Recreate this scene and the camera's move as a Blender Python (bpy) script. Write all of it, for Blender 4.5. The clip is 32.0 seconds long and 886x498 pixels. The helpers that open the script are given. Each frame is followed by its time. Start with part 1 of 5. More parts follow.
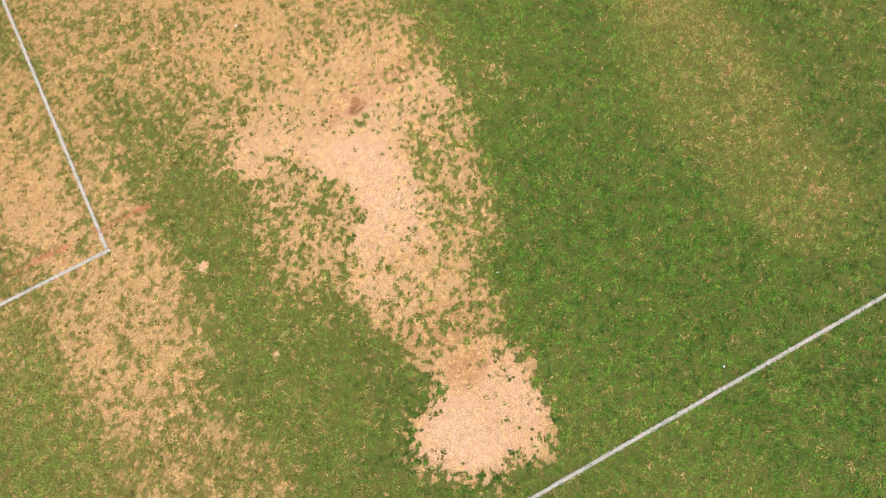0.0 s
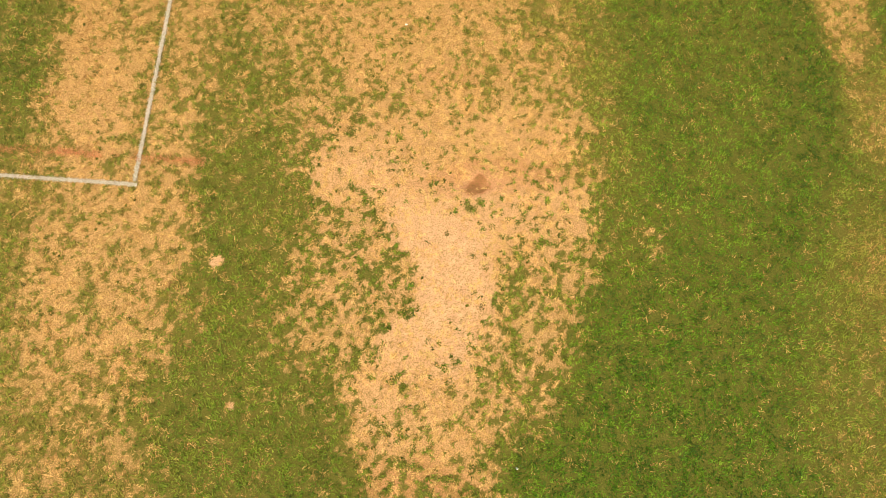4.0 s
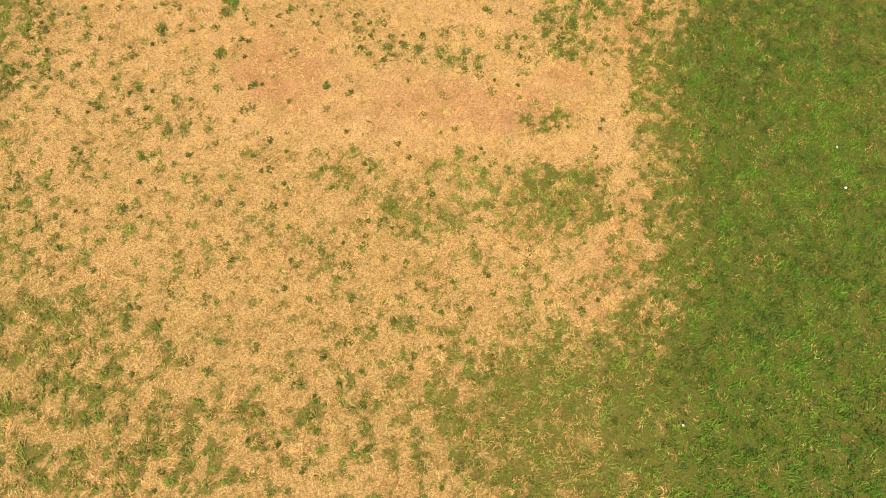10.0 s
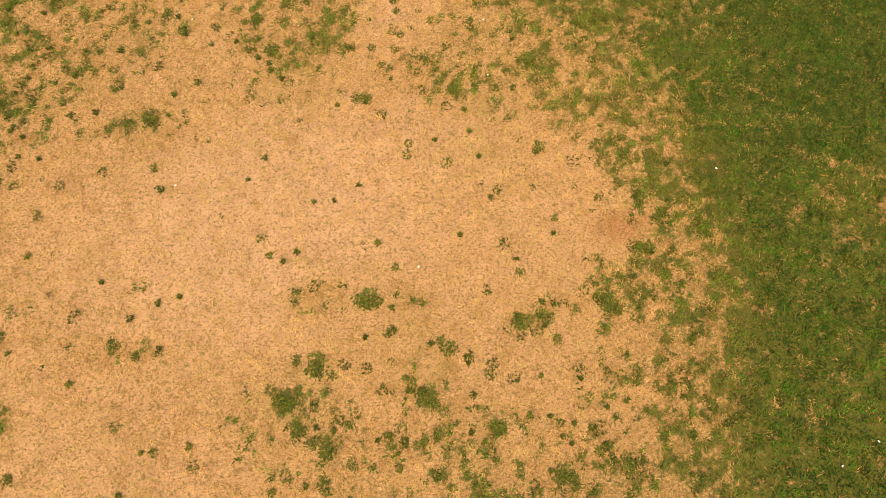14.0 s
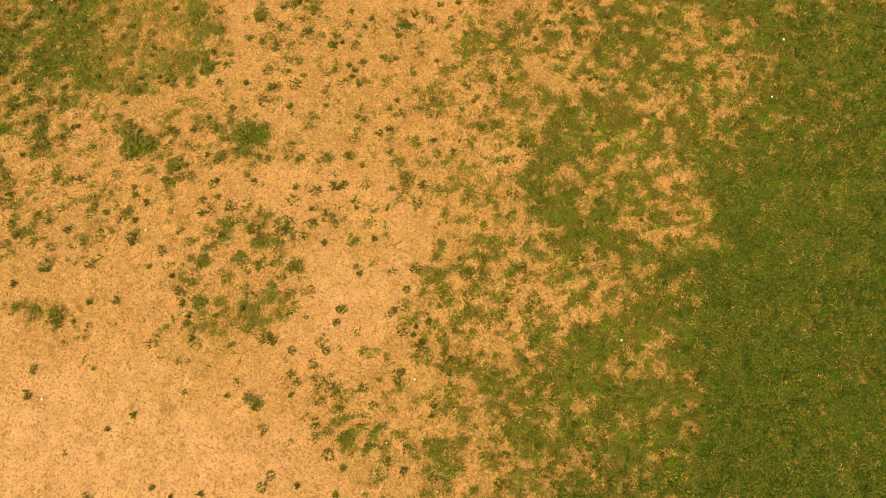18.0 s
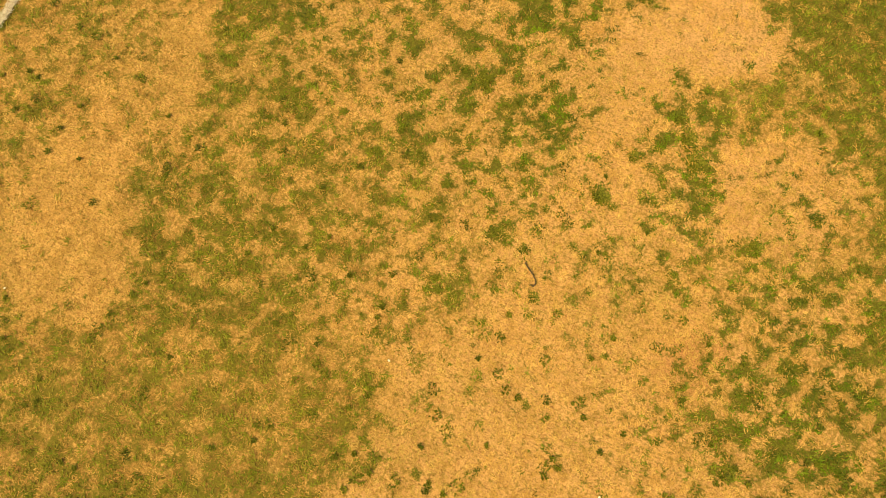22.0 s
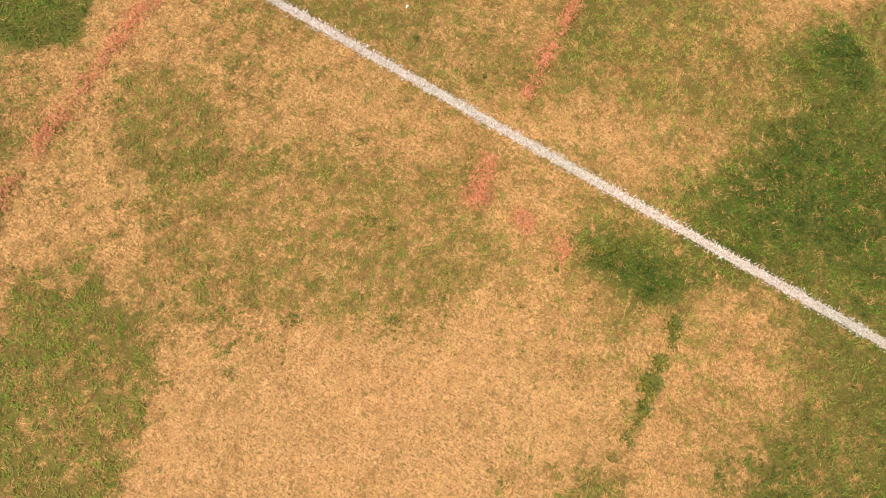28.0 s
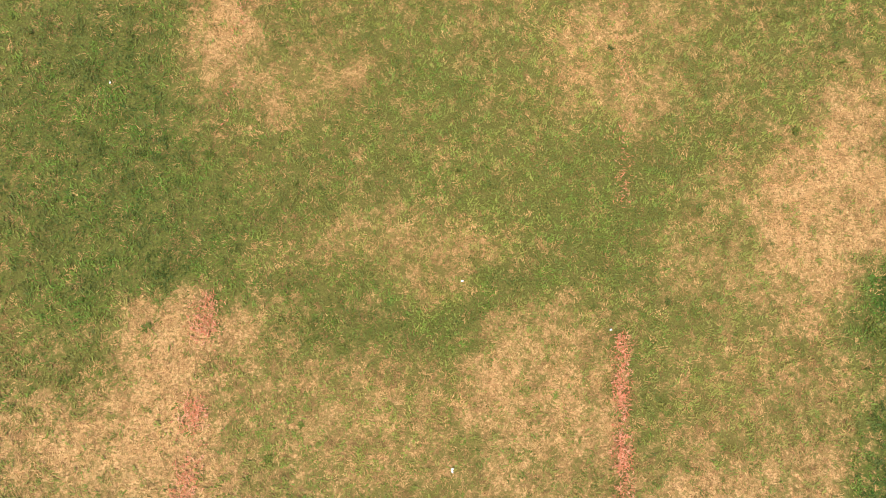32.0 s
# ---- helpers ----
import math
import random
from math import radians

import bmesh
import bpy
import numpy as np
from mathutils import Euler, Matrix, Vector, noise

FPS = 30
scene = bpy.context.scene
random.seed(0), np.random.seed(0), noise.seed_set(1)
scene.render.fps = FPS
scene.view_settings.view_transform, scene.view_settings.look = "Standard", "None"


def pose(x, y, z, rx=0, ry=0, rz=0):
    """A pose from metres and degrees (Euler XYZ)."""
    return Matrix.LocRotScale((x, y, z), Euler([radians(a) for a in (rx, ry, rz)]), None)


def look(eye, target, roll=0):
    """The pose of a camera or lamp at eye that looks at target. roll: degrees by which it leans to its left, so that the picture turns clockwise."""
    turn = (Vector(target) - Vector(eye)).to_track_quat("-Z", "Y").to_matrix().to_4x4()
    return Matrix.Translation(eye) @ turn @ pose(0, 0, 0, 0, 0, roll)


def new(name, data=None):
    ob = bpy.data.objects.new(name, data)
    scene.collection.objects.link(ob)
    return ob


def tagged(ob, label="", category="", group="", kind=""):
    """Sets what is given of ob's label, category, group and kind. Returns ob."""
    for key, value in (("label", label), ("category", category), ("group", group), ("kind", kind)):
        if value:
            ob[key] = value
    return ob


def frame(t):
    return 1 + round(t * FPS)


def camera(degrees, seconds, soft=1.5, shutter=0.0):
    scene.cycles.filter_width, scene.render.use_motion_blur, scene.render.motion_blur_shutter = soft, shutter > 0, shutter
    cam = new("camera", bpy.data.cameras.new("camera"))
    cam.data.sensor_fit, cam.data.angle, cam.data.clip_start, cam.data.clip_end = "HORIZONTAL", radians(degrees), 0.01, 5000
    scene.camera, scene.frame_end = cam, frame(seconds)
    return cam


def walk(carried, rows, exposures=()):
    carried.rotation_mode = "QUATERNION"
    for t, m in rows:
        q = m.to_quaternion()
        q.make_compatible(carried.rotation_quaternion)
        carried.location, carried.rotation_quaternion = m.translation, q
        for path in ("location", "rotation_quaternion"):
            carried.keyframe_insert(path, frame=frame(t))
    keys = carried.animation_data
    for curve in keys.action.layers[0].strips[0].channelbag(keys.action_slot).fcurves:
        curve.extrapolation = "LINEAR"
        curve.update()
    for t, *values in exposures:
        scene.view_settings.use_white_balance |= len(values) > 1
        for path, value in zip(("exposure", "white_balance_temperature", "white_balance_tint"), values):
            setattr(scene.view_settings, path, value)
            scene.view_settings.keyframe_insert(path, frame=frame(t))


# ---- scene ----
cam = camera(70, 32.0, soft=1.0)
walk(cam, [
    (0, pose(3.649, -4.463, 9.092, 13.61, 1.78, -28.20)),
    (0.5, pose(3.721, -4.378, 8.965, 13.66, 1.21, -21.47)),
    (1, pose(3.831, -4.191, 8.895, 13.72, 0.66, -14.14)),
    (1.5, pose(3.891, -4.014, 8.774, 13.94, 0.13, -7.03)),
    (2, pose(3.943, -3.812, 8.614, 13.78, -0.13, -1.67)),
    (2.5, pose(4.006, -3.567, 8.448, 13.76, -0.12, 1.05)),
    (4.5, pose(3.981, -2.022, 7.304, 14.22, -0.84, 4.33)),
    (5, pose(4.035, -1.555, 7.018, 14.33, -0.63, 4.94)),
    (5.5, pose(4.090, -1.060, 6.744, 14.21, -0.48, 5.77)),
    (6, pose(4.135, -0.562, 6.486, 13.98, -0.36, 6.54)),
    (6.5, pose(4.216, -0.047, 6.266, 13.64, -0.12, 7.29)),
    (7, pose(4.230, 0.414, 6.029, 13.79, -0.47, 8.08)),
    (7.5, pose(4.257, 0.836, 5.836, 13.99, -0.80, 8.97)),
    (8, pose(4.255, 1.347, 5.633, 13.52, -0.87, 9.42)),
    (8.5, pose(4.225, 1.907, 5.408, 13.06, -0.90, 9.02)),
    (9, pose(4.241, 2.519, 5.183, 12.51, -0.54, 8.30)),
    (9.5, pose(4.253, 3.140, 4.931, 12.12, -0.35, 7.24)),
    (10, pose(4.251, 3.743, 4.706, 11.79, -0.28, 6.10)),
    (10.5, pose(4.279, 4.241, 4.504, 12.51, 0.08, 4.83)),
    (11, pose(4.230, 4.773, 4.233, 13.21, -0.87, 2.95)),
    (11.5, pose(4.231, 5.308, 3.995, 13.84, -1.32, 1.96)),
    (12, pose(4.293, 5.874, 3.748, 14.30, -0.87, 0.55)),
    (12.5, pose(4.317, 6.434, 3.482, 15.00, -0.59, -1.31)),
    (13, pose(4.371, 7.021, 3.320, 15.65, -0.45, -2.08)),
    (13.5, pose(4.448, 7.638, 3.267, 15.16, -0.30, -2.18)),
    (14, pose(4.656, 8.327, 3.307, 13.72, 0.47, -1.71)),
    (14.5, pose(4.887, 8.842, 3.314, 13.15, 1.22, -1.25)),
    (15, pose(5.044, 9.197, 3.310, 12.92, 1.61, -0.96)),
    (15.5, pose(5.175, 9.476, 3.304, 12.70, 1.93, -0.25)),
    (17.5, pose(5.277, 10.308, 3.390, 11.72, 1.77, 25.03)),
    (18, pose(5.178, 10.627, 3.378, 11.54, 2.24, 25.95)),
    (18.5, pose(5.081, 11.007, 3.339, 11.08, 2.66, 26.38)),
    (19, pose(4.936, 11.442, 3.293, 10.74, 2.87, 26.48)),
    (19.5, pose(4.816, 11.945, 3.251, 10.45, 3.38, 26.40)),
    (20, pose(4.704, 12.389, 3.246, 10.87, 3.34, 26.18)),
    (20.5, pose(4.491, 12.682, 3.286, 11.87, 2.79, 25.92)),
    (21, pose(4.109, 12.980, 3.313, 11.70, 1.74, 26.01)),
    (21.5, pose(3.677, 13.255, 3.287, 12.14, 0.80, 26.22)),
    (22, pose(3.288, 13.530, 3.224, 13.16, 1.07, 26.66)),
    (22.5, pose(2.783, 13.744, 3.172, 13.48, 0.14, 26.81)),
    (23, pose(2.197, 13.924, 3.159, 13.44, -0.97, 26.80)),
    (23.5, pose(1.595, 14.122, 3.154, 13.24, -1.61, 26.96)),
    (24, pose(1.056, 14.334, 3.123, 13.13, -1.28, 27.46)),
    (24.5, pose(0.371, 14.480, 3.078, 12.73, -3.05, 27.51)),
    (25, pose(-0.318, 14.715, 3.008, 11.79, -4.92, 27.59)),
    (25.5, pose(-0.857, 15.059, 2.936, 11.73, -5.62, 28.12)),
    (27.5, pose(-2.193, 16.558, 2.863, 13.24, -2.49, 30.61)),
    (28, pose(-2.538, 16.962, 2.909, 13.15, -2.48, 30.57)),
    (28.5, pose(-2.870, 17.381, 2.946, 12.68, -2.78, 30.83)),
    (29, pose(-3.140, 17.776, 2.968, 12.71, -2.65, 30.94)),
    (29.5, pose(-3.340, 18.113, 2.991, 12.40, -2.60, 31.16)),
    (30, pose(-3.462, 18.401, 2.996, 11.85, -2.37, 31.40)),
    (30.5, pose(-3.588, 18.643, 2.998, 11.27, -2.43, 30.61)),
    (31, pose(-3.687, 18.806, 2.973, 11.11, -2.63, 23.34)),
    (31.5, pose(-3.755, 18.926, 2.949, 11.21, -2.63, 13.91)),
    (32, pose(-3.799, 19.007, 2.922, 11.51, -2.58, 5.32)),
], [
    (0.0, 0.76, 6900, 4),
    (2.5, 0.75, 7700, 6),
    (4.5, 0.65, 12000, -2),
    (5.5, 0.69, 11300, -7),
    (6.5, 0.68, 9000, -4),
    (7.0, 0.6, 8300, -4),
    (9.0, 0.74, 8200, -9),
    (10.5, 0.75, 9800, -4),
    (12.0, 0.55, 9100, 2),
    (13.0, 0.46, 9500, 5),
    (15.5, 0.33, 15500, 4),
    (18.0, 0.44, 25000, 3),
    (22.0, 0.52, 60000, -4),
    (23.0, 0.6, 20000, -3),
    (25.5, 0.6, 20000, -2),
    (27.5, 0.7, 9000, 12),
    (30.0, 0.64, 7700, 6),
    (32.0, 0.94, 6900, 4),
])

# ---- light: high soft sun under a bright sky ----
world = bpy.data.worlds.new("sky")
scene.world = world
world.use_nodes = True
wn = world.node_tree.nodes
sky = wn.new("ShaderNodeTexSky")
sky.sky_type, sky.sun_disc = "NISHITA", False
sky.sun_elevation, sky.sun_rotation = radians(62), radians(200)
world.node_tree.links.new(sky.outputs[0], wn["Background"].inputs[0])
wn["Background"].inputs[1].default_value = 0.15
sun = new("sun", bpy.data.lights.new("sun", "SUN"))
sun.data.energy, sun.data.angle, sun.data.color = 2.4, radians(10.0), (1.0, 0.95, 0.88)
sun.matrix_world = look((-4, -10, 22), (0, 0, 0))

# ---- materials ----
def material(name, rough=0.9):
    m = bpy.data.materials.new(name)
    m.use_nodes = True
    nt = m.node_tree
    b = nt.nodes["Principled BSDF"]
    b.inputs["Roughness"].default_value = rough
    b.inputs["Specular IOR Level"].default_value = 0.2
    return m, nt, b


def node(nt, kind, **put):
    n = nt.nodes.new(kind)
    for k, v in put.items():
        n.inputs[k].default_value = v
    return n


def noise_tex(nt, scale, detail=4.0, rough=0.6):
    co = nt.nodes.new("ShaderNodeTexCoord")
    n = node(nt, "ShaderNodeTexNoise", Scale=scale, Detail=detail, Roughness=rough)
    nt.links.new(co.outputs["Object"], n.inputs["Vector"])
    return n.outputs["Fac"]


def ramp(nt, fac, *stops):
    r = nt.nodes.new("ShaderNodeValToRGB")
    while len(r.color_ramp.elements) < len(stops):
        r.color_ramp.elements.new(0.5)
    for e, (at, c) in zip(r.color_ramp.elements, stops):
        e.position, e.color = at, (*c, 1.0)
    nt.links.new(fac, r.inputs[0])
    return r.outputs[0]


def mix(nt, fac, a, b, kind="MIX"):
    m = nt.nodes.new("ShaderNodeMix")
    m.data_type, m.blend_type = "RGBA", kind
    for key, v in ((0, fac), (6, a), (7, b)):
        if isinstance(v, (int, float)):
            m.inputs[key].default_value = v
        elif isinstance(v, tuple):
            m.inputs[key].default_value = (*v, 1.0)
        else:
            nt.links.new(v, m.inputs[key])
    return m.outputs[2]


def attr(nt, name):
    a = nt.nodes.new("ShaderNodeAttribute")
    a.attribute_name = name
    return a.outputs["Fac"]


def bump(nt, b, height, strength, dist):
    n = node(nt, "ShaderNodeBump", Strength=strength, Distance=dist)
    nt.links.new(height, n.inputs["Height"])
    nt.links.new(n.outputs[0], b.inputs["Normal"])


def calc(nt, kind, a, b):
    n = nt.nodes.new("ShaderNodeMath")
    n.operation = kind
    for key, v in ((0, a), (1, b)):
        if isinstance(v, (int, float)):
            n.inputs[key].default_value = v
        else:
            nt.links.new(v, n.inputs[key])
    return n.outputs[0]


def strands(nt, sx, sy, turn, detail=4.0, rough=0.65):
    """Noise drawn out along one direction, like stubble that was raked flat."""
    co = nt.nodes.new("ShaderNodeTexCoord")
    m = nt.nodes.new("ShaderNodeMapping")
    m.inputs["Rotation"].default_value = (0, 0, radians(turn))
    m.inputs["Scale"].default_value = (sx, sy, 1.0)
    n = node(nt, "ShaderNodeTexNoise", Scale=1.0, Detail=detail, Roughness=rough)
    nt.links.new(co.outputs["Object"], m.inputs["Vector"])
    nt.links.new(m.outputs[0], n.inputs["Vector"])
    return n.outputs["Fac"]


def soil_material():
    m, nt, b = material("worn_earth", 0.95)
    pale = mix(nt, noise_tex(nt, 3.0), SAND_A, SAND_B)
    earth = mix(nt, noise_tex(nt, 2.3), EARTH_A, EARTH_B)
    c = mix(nt, attr(nt, "pale"), earth, pale)
    fine = noise_tex(nt, 110.0, 6.0, 0.75)
    raked = strands(nt, 45.0, 120.0, -8.0)
    crossed = strands(nt, 110.0, 50.0, 30.0)
    mat = calc(nt, "ADD", calc(nt, "MULTIPLY", raked, 0.5), calc(nt, "MULTIPLY", crossed, 0.5))
    # the darkest straw stop is brown litter with the shade of its gaps painted in
    straw = ramp(nt, mat, (0.37, LITTER_SHADE), (0.45, STRAW_A), (0.53, STRAW_B), (0.62, STRAW_C))
    c = mix(nt, calc(nt, "MULTIPLY", attr(nt, "dry"), 0.8), c, straw)
    c = mix(nt, attr(nt, "damp"), c, DAMP)
    c = mix(nt, ramp(nt, attr(nt, "damp"), (0.7, (0.0, 0.0, 0.0)), (0.88, (1.0, 1.0, 1.0))), c, HOLLOW)
    loose = ramp(nt, attr(nt, "pale"), (0.5, (1.0, 1.0, 1.0)), (0.95, (0.6, 0.6, 0.6)))
    specks = ramp(nt, noise_tex(nt, 24.0, 4.0, 0.7), (0.35, (0.66, 0.58, 0.5)), (0.43, (1.0, 1.0, 1.0)))
    c = mix(nt, 0.6, c, specks, "MULTIPLY")
    grit = ramp(nt, fine, (0.36, (0.6, 0.56, 0.53)), (0.48, (1.0, 1.0, 1.0)), (0.64, (1.2, 1.2, 1.2)))
    # small shadows of the stubble, painted as dark streaks along the raking
    stub_shade = ramp(nt, raked, (0.36, (0.52, 0.46, 0.4)), (0.43, (1.0, 1.0, 1.0)))
    c = mix(nt, loose, c, stub_shade, "MULTIPLY")
    c = mix(nt, loose, c, grit, "MULTIPLY")
    patchy = ramp(nt, noise_tex(nt, 9.0, 3.0), (0.3, (0.86, 0.84, 0.82)), (0.7, (1.1, 1.1, 1.1)))
    c = mix(nt, 1.0, c, patchy, "MULTIPLY")
    thatch = ramp(nt, noise_tex(nt, 85.0, 4.0, 0.7), (0.36, THATCH_A), (0.5, THATCH_B), (0.66, THATCH_C))
    tufty = calc(nt, "SUBTRACT", noise_tex(nt, 40.0, 6.0, 0.8), 0.5)
    near = attr(nt, "near")
    olive = mix(nt, noise_tex(nt, 6.0), OLIVE_A, OLIVE_B)
    thatch = mix(nt, calc(nt, "MULTIPLY", attr(nt, "dry"), 0.8), thatch, olive)
    bits = calc(nt, "ADD", calc(nt, "MULTIPLY", near, 0.28), calc(nt, "SUBTRACT", noise_tex(nt, 62.0, 3.0, 0.6), 0.5))
    c = mix(nt, ramp(nt, bits, (0.09, (0.0, 0.0, 0.0)), (0.18, (0.7, 0.7, 0.7))), c, olive)
    ragged = calc(nt, "ADD", attr(nt, "cover"), calc(nt, "MULTIPLY", tufty, 3.4))
    c = mix(nt, ramp(nt, ragged, (0.28, (0.0, 0.0, 0.0)), (0.52, (0.45, 0.45, 0.45)), (0.75, (0.92, 0.92, 0.92))), c, thatch)
    nt.links.new(c, b.inputs["Base Color"])
    bump(nt, b, fine, 0.6, 0.012)
    return m


def blade_material(name, low, mid, high, gloss=0.6, withered=None):
    m, nt, b = material(name, gloss)
    c = ramp(nt, attr(nt, "tone"), (0.0, low), (0.5, mid), (1.0, high))
    if withered:
        c = mix(nt, attr(nt, "fade"), c, withered)
    hue = ramp(nt, noise_tex(nt, 1.7, 3.0), (0.3, (0.85, 0.92, 0.85)), (0.7, (1.15, 1.06, 1.1)))
    c = mix(nt, 1.0, c, hue, "MULTIPLY")
    nt.links.new(c, b.inputs["Base Color"])
    return m


def paint_material(name, paint, under, wear):
    m, nt, b = material(name, 0.9)
    fac = ramp(nt, noise_tex(nt, 60.0, 5.0, 0.75), (wear - 0.12, (0.0, 0.0, 0.0)), (wear + 0.1, (1.0, 1.0, 1.0)))
    nt.links.new(mix(nt, fac, under, paint), b.inputs["Base Color"])
    bump(nt, b, noise_tex(nt, 120.0, 4.0), 0.6, 0.01)
    return m


def plain_material(name, c1, c2, scale, rough=0.8):
    m, nt, b = material(name, rough)
    nt.links.new(mix(nt, noise_tex(nt, scale), c1, c2), b.inputs["Base Color"])
    return m


SAND_A, SAND_B = (0.65, 0.365, 0.23), (0.73, 0.42, 0.262)
EARTH_A, EARTH_B = (0.48, 0.24, 0.096), (0.57, 0.295, 0.122)
THATCH_A, THATCH_B, THATCH_C = (0.018, 0.036, 0.004), (0.05, 0.084, 0.009), (0.125, 0.15, 0.024)
OLIVE_A, OLIVE_B = (0.225, 0.142, 0.042), (0.172, 0.145, 0.034)
LITTER_SHADE = (0.20, 0.105, 0.045)
STRAW_A, STRAW_B, STRAW_C = (0.42, 0.225, 0.088), (0.55, 0.315, 0.126), (0.69, 0.44, 0.20)
HOLLOW = (0.33, 0.145, 0.072)
DAMP = (0.46, 0.19, 0.098)
SOIL = soil_material()
GREEN = blade_material("turf_green", (0.018, 0.062, 0.004), (0.06, 0.175, 0.009), (0.165, 0.29, 0.03), withered=(0.30, 0.23, 0.06))
DARK = blade_material("weed_green", (0.055, 0.066, 0.01), (0.11, 0.12, 0.018), (0.19, 0.185, 0.036))
STRAW = blade_material("dry_straw", (0.22, 0.115, 0.042), (0.50, 0.285, 0.108), (0.73, 0.465, 0.20), 0.8)
WHITE = paint_material("white_line_paint", (0.63, 0.58, 0.53), (0.38, 0.29, 0.20), 0.50)
CHALK = blade_material("chalked_blades", (0.36, 0.28, 0.22), (0.56, 0.50, 0.45), (0.71, 0.66, 0.62), 0.9)
RED = blade_material("red_dyed_blades", (0.42, 0.13, 0.06), (0.57, 0.20, 0.10), (0.66, 0.31, 0.18), 0.9)
PETAL = plain_material("white_petal", (0.8, 0.8, 0.76), (0.7, 0.68, 0.6), 30.0)
BARK = plain_material("dead_twig", (0.05, 0.03, 0.02), (0.12, 0.08, 0.05), 60.0)

# ---- the plan of the turf: wear, straw and bare earth, in a raster of 1.5 cm ----
X0, X1, Y0, Y1, CELL = -9.0, 15.0, -11.0, 25.0, 0.015
NX, NY = int(round((X1 - X0) / CELL)), int(round((Y1 - Y0) / CELL))
rng = np.random.default_rng(7)


def lattice(scale, seed, x, y):
    """Smooth value noise in 0..1 with one knot every scale metres."""
    r = np.random.default_rng(seed).random((256, 256))
    u, v = x / scale + 1000.3, y / scale + 1000.7
    i, j = np.floor(u).astype(int), np.floor(v).astype(int)
    a, b = u - i, v - j
    a, b = a * a * (3 - 2 * a), b * b * (3 - 2 * b)
    i0, i1, j0, j1 = i % 256, (i + 1) % 256, j % 256, (j + 1) % 256
    return (r[i0, j0] * (1 - a) + r[i1, j0] * a) * (1 - b) + (r[i0, j1] * (1 - a) + r[i1, j1] * a) * b


GX, GY = np.meshgrid(X0 + (np.arange(NX) + 0.5) * CELL, Y0 + (np.arange(NY) + 0.5) * CELL, indexing="ij")
WX = GX + 0.2 * (lattice(0.45, 1, GX, GY) - 0.5) + 0.12 * (lattice(0.13, 2, GX, GY) - 0.5)
WY = GY + 0.2 * (lattice(0.45, 3, GX, GY) - 0.5) + 0.12 * (lattice(0.13, 4, GX, GY) - 0.5)
GREENNESS, DRYNESS, PALENESS, DAMPNESS, LIME_AND_HAZE = (np.full((NX, NY), v) for v in (0.9, 0.4, 0.3, 0.0, 0.0))


def oval(x, y, rx, ry, turn, soft, wavy=True):
    """Where an oval lies in the raster, and how fully each cell is inside it."""
    far = max(rx, ry) * (1 + soft) + 0.4
    s = np.s_[max(0, int((x - far - X0) / CELL)):max(0, int((x + far - X0) / CELL)), max(0, int((y - far - Y0) / CELL)):max(0, int((y + far - Y0) / CELL))]
    dx, dy = ((WX if wavy else GX)[s] - x), ((WY if wavy else GY)[s] - y)
    c, k = math.cos(radians(turn)), math.sin(radians(turn))
    r = np.hypot((c * dx + k * dy) / rx, (c * dy - k * dx) / ry)
    m = np.clip((1 + soft - r) / (2 * soft), 0, 1)
    return s, m * m * (3 - 2 * m)


def patch(x, y, rx, ry, turn, green, dry, pale, soft=0.5, wavy=True):
    s, m = oval(x, y, rx, ry, turn, soft, wavy)
    for field, v in ((GREENNESS, green), (DRYNESS, dry), (PALENESS, pale)):
        field[s] += (v - field[s]) * m


def damp(x, y, rx, ry, turn, much):
    s, m = oval(x, y, rx, ry, turn, 0.4)
    DAMPNESS[s] = np.maximum(DAMPNESS[s], m * much)


# lifts the turf tone: yellower grass, and in places pale lens haze painted in
def lime_and_haze(x, y, rx, ry, turn, much):
    s, m = oval(x, y, rx, ry, turn, 0.5)
    LIME_AND_HAZE[s] = np.maximum(LIME_AND_HAZE[s], m * much)


patch(7.60, -1.50, 3.11, 5.23, 1, 0.97, 0.2, 0.3)
patch(9.36, -1.71, 0.93, 2.24, 1, .9, .85, .3)
patch(9.71, 1.65, 0.59, 0.67, 1, .78, 1, 0.3, soft=0.7)
patch(9.03, -2.11, 1.29, 0.87, -63, 0.84, 0.6, 0.3)
patch(9.45, -4.03, 1.04, 0.82, -51, 0.84, 0.6, 0.3)
patch(8.35, -6.88, 1.52, 1.15, -28, 0.93, 0.2, 0.3)
patch(1.43, -2.01, 0.84, 3.47, 1, 0.86, 0.5, 0.3)
patch(1.35, 1.77, 0.76, 1.05, 1, 0.86, 0.5, 0.3)
patch(-1.55, -0.69, 0.79, 4.29, 1, .7, .9, .1, soft=0.7)
patch(-0.17, -1.49, 0.85, 1.54, 1, 0.38, 0.95, .1, soft=0.7)
patch(-0.68, 1.08, 0.54, 1.58, 1, 0.4, 0.95, .1, soft=0.7)
patch(-1.10, -2.97, 0.82, 1.12, 1, .74, .95, .3, soft=0.7)
patch(-0.65, -4.38, 0.36, 0.28, 1, .5, .9, .4, soft=0.7)
patch(-1.92, 1.52, 0.50, 1.24, 1, 0.82, 0.5, 0.3)
patch(-1.69, -1.28, 0.39, 0.49, 1, 0.5, 0.9, 0.4, soft=0.7)
patch(0.38, 1.38, 0.25, 1.60, 1, 0.42, 0.9, 0.4)
patch(0.48, -4.22, 0.58, 0.83, 1, .68, 0.9, 0.3, soft=0.7)
patch(3.86, -0.59, 1.59, 2.11, 1, 0.5, 0.7, 0.6, soft=0.7)
patch(2.79, -0.01, 0.57, 0.95, 1, 0.42, 0.5, 0.7, soft=0.7)
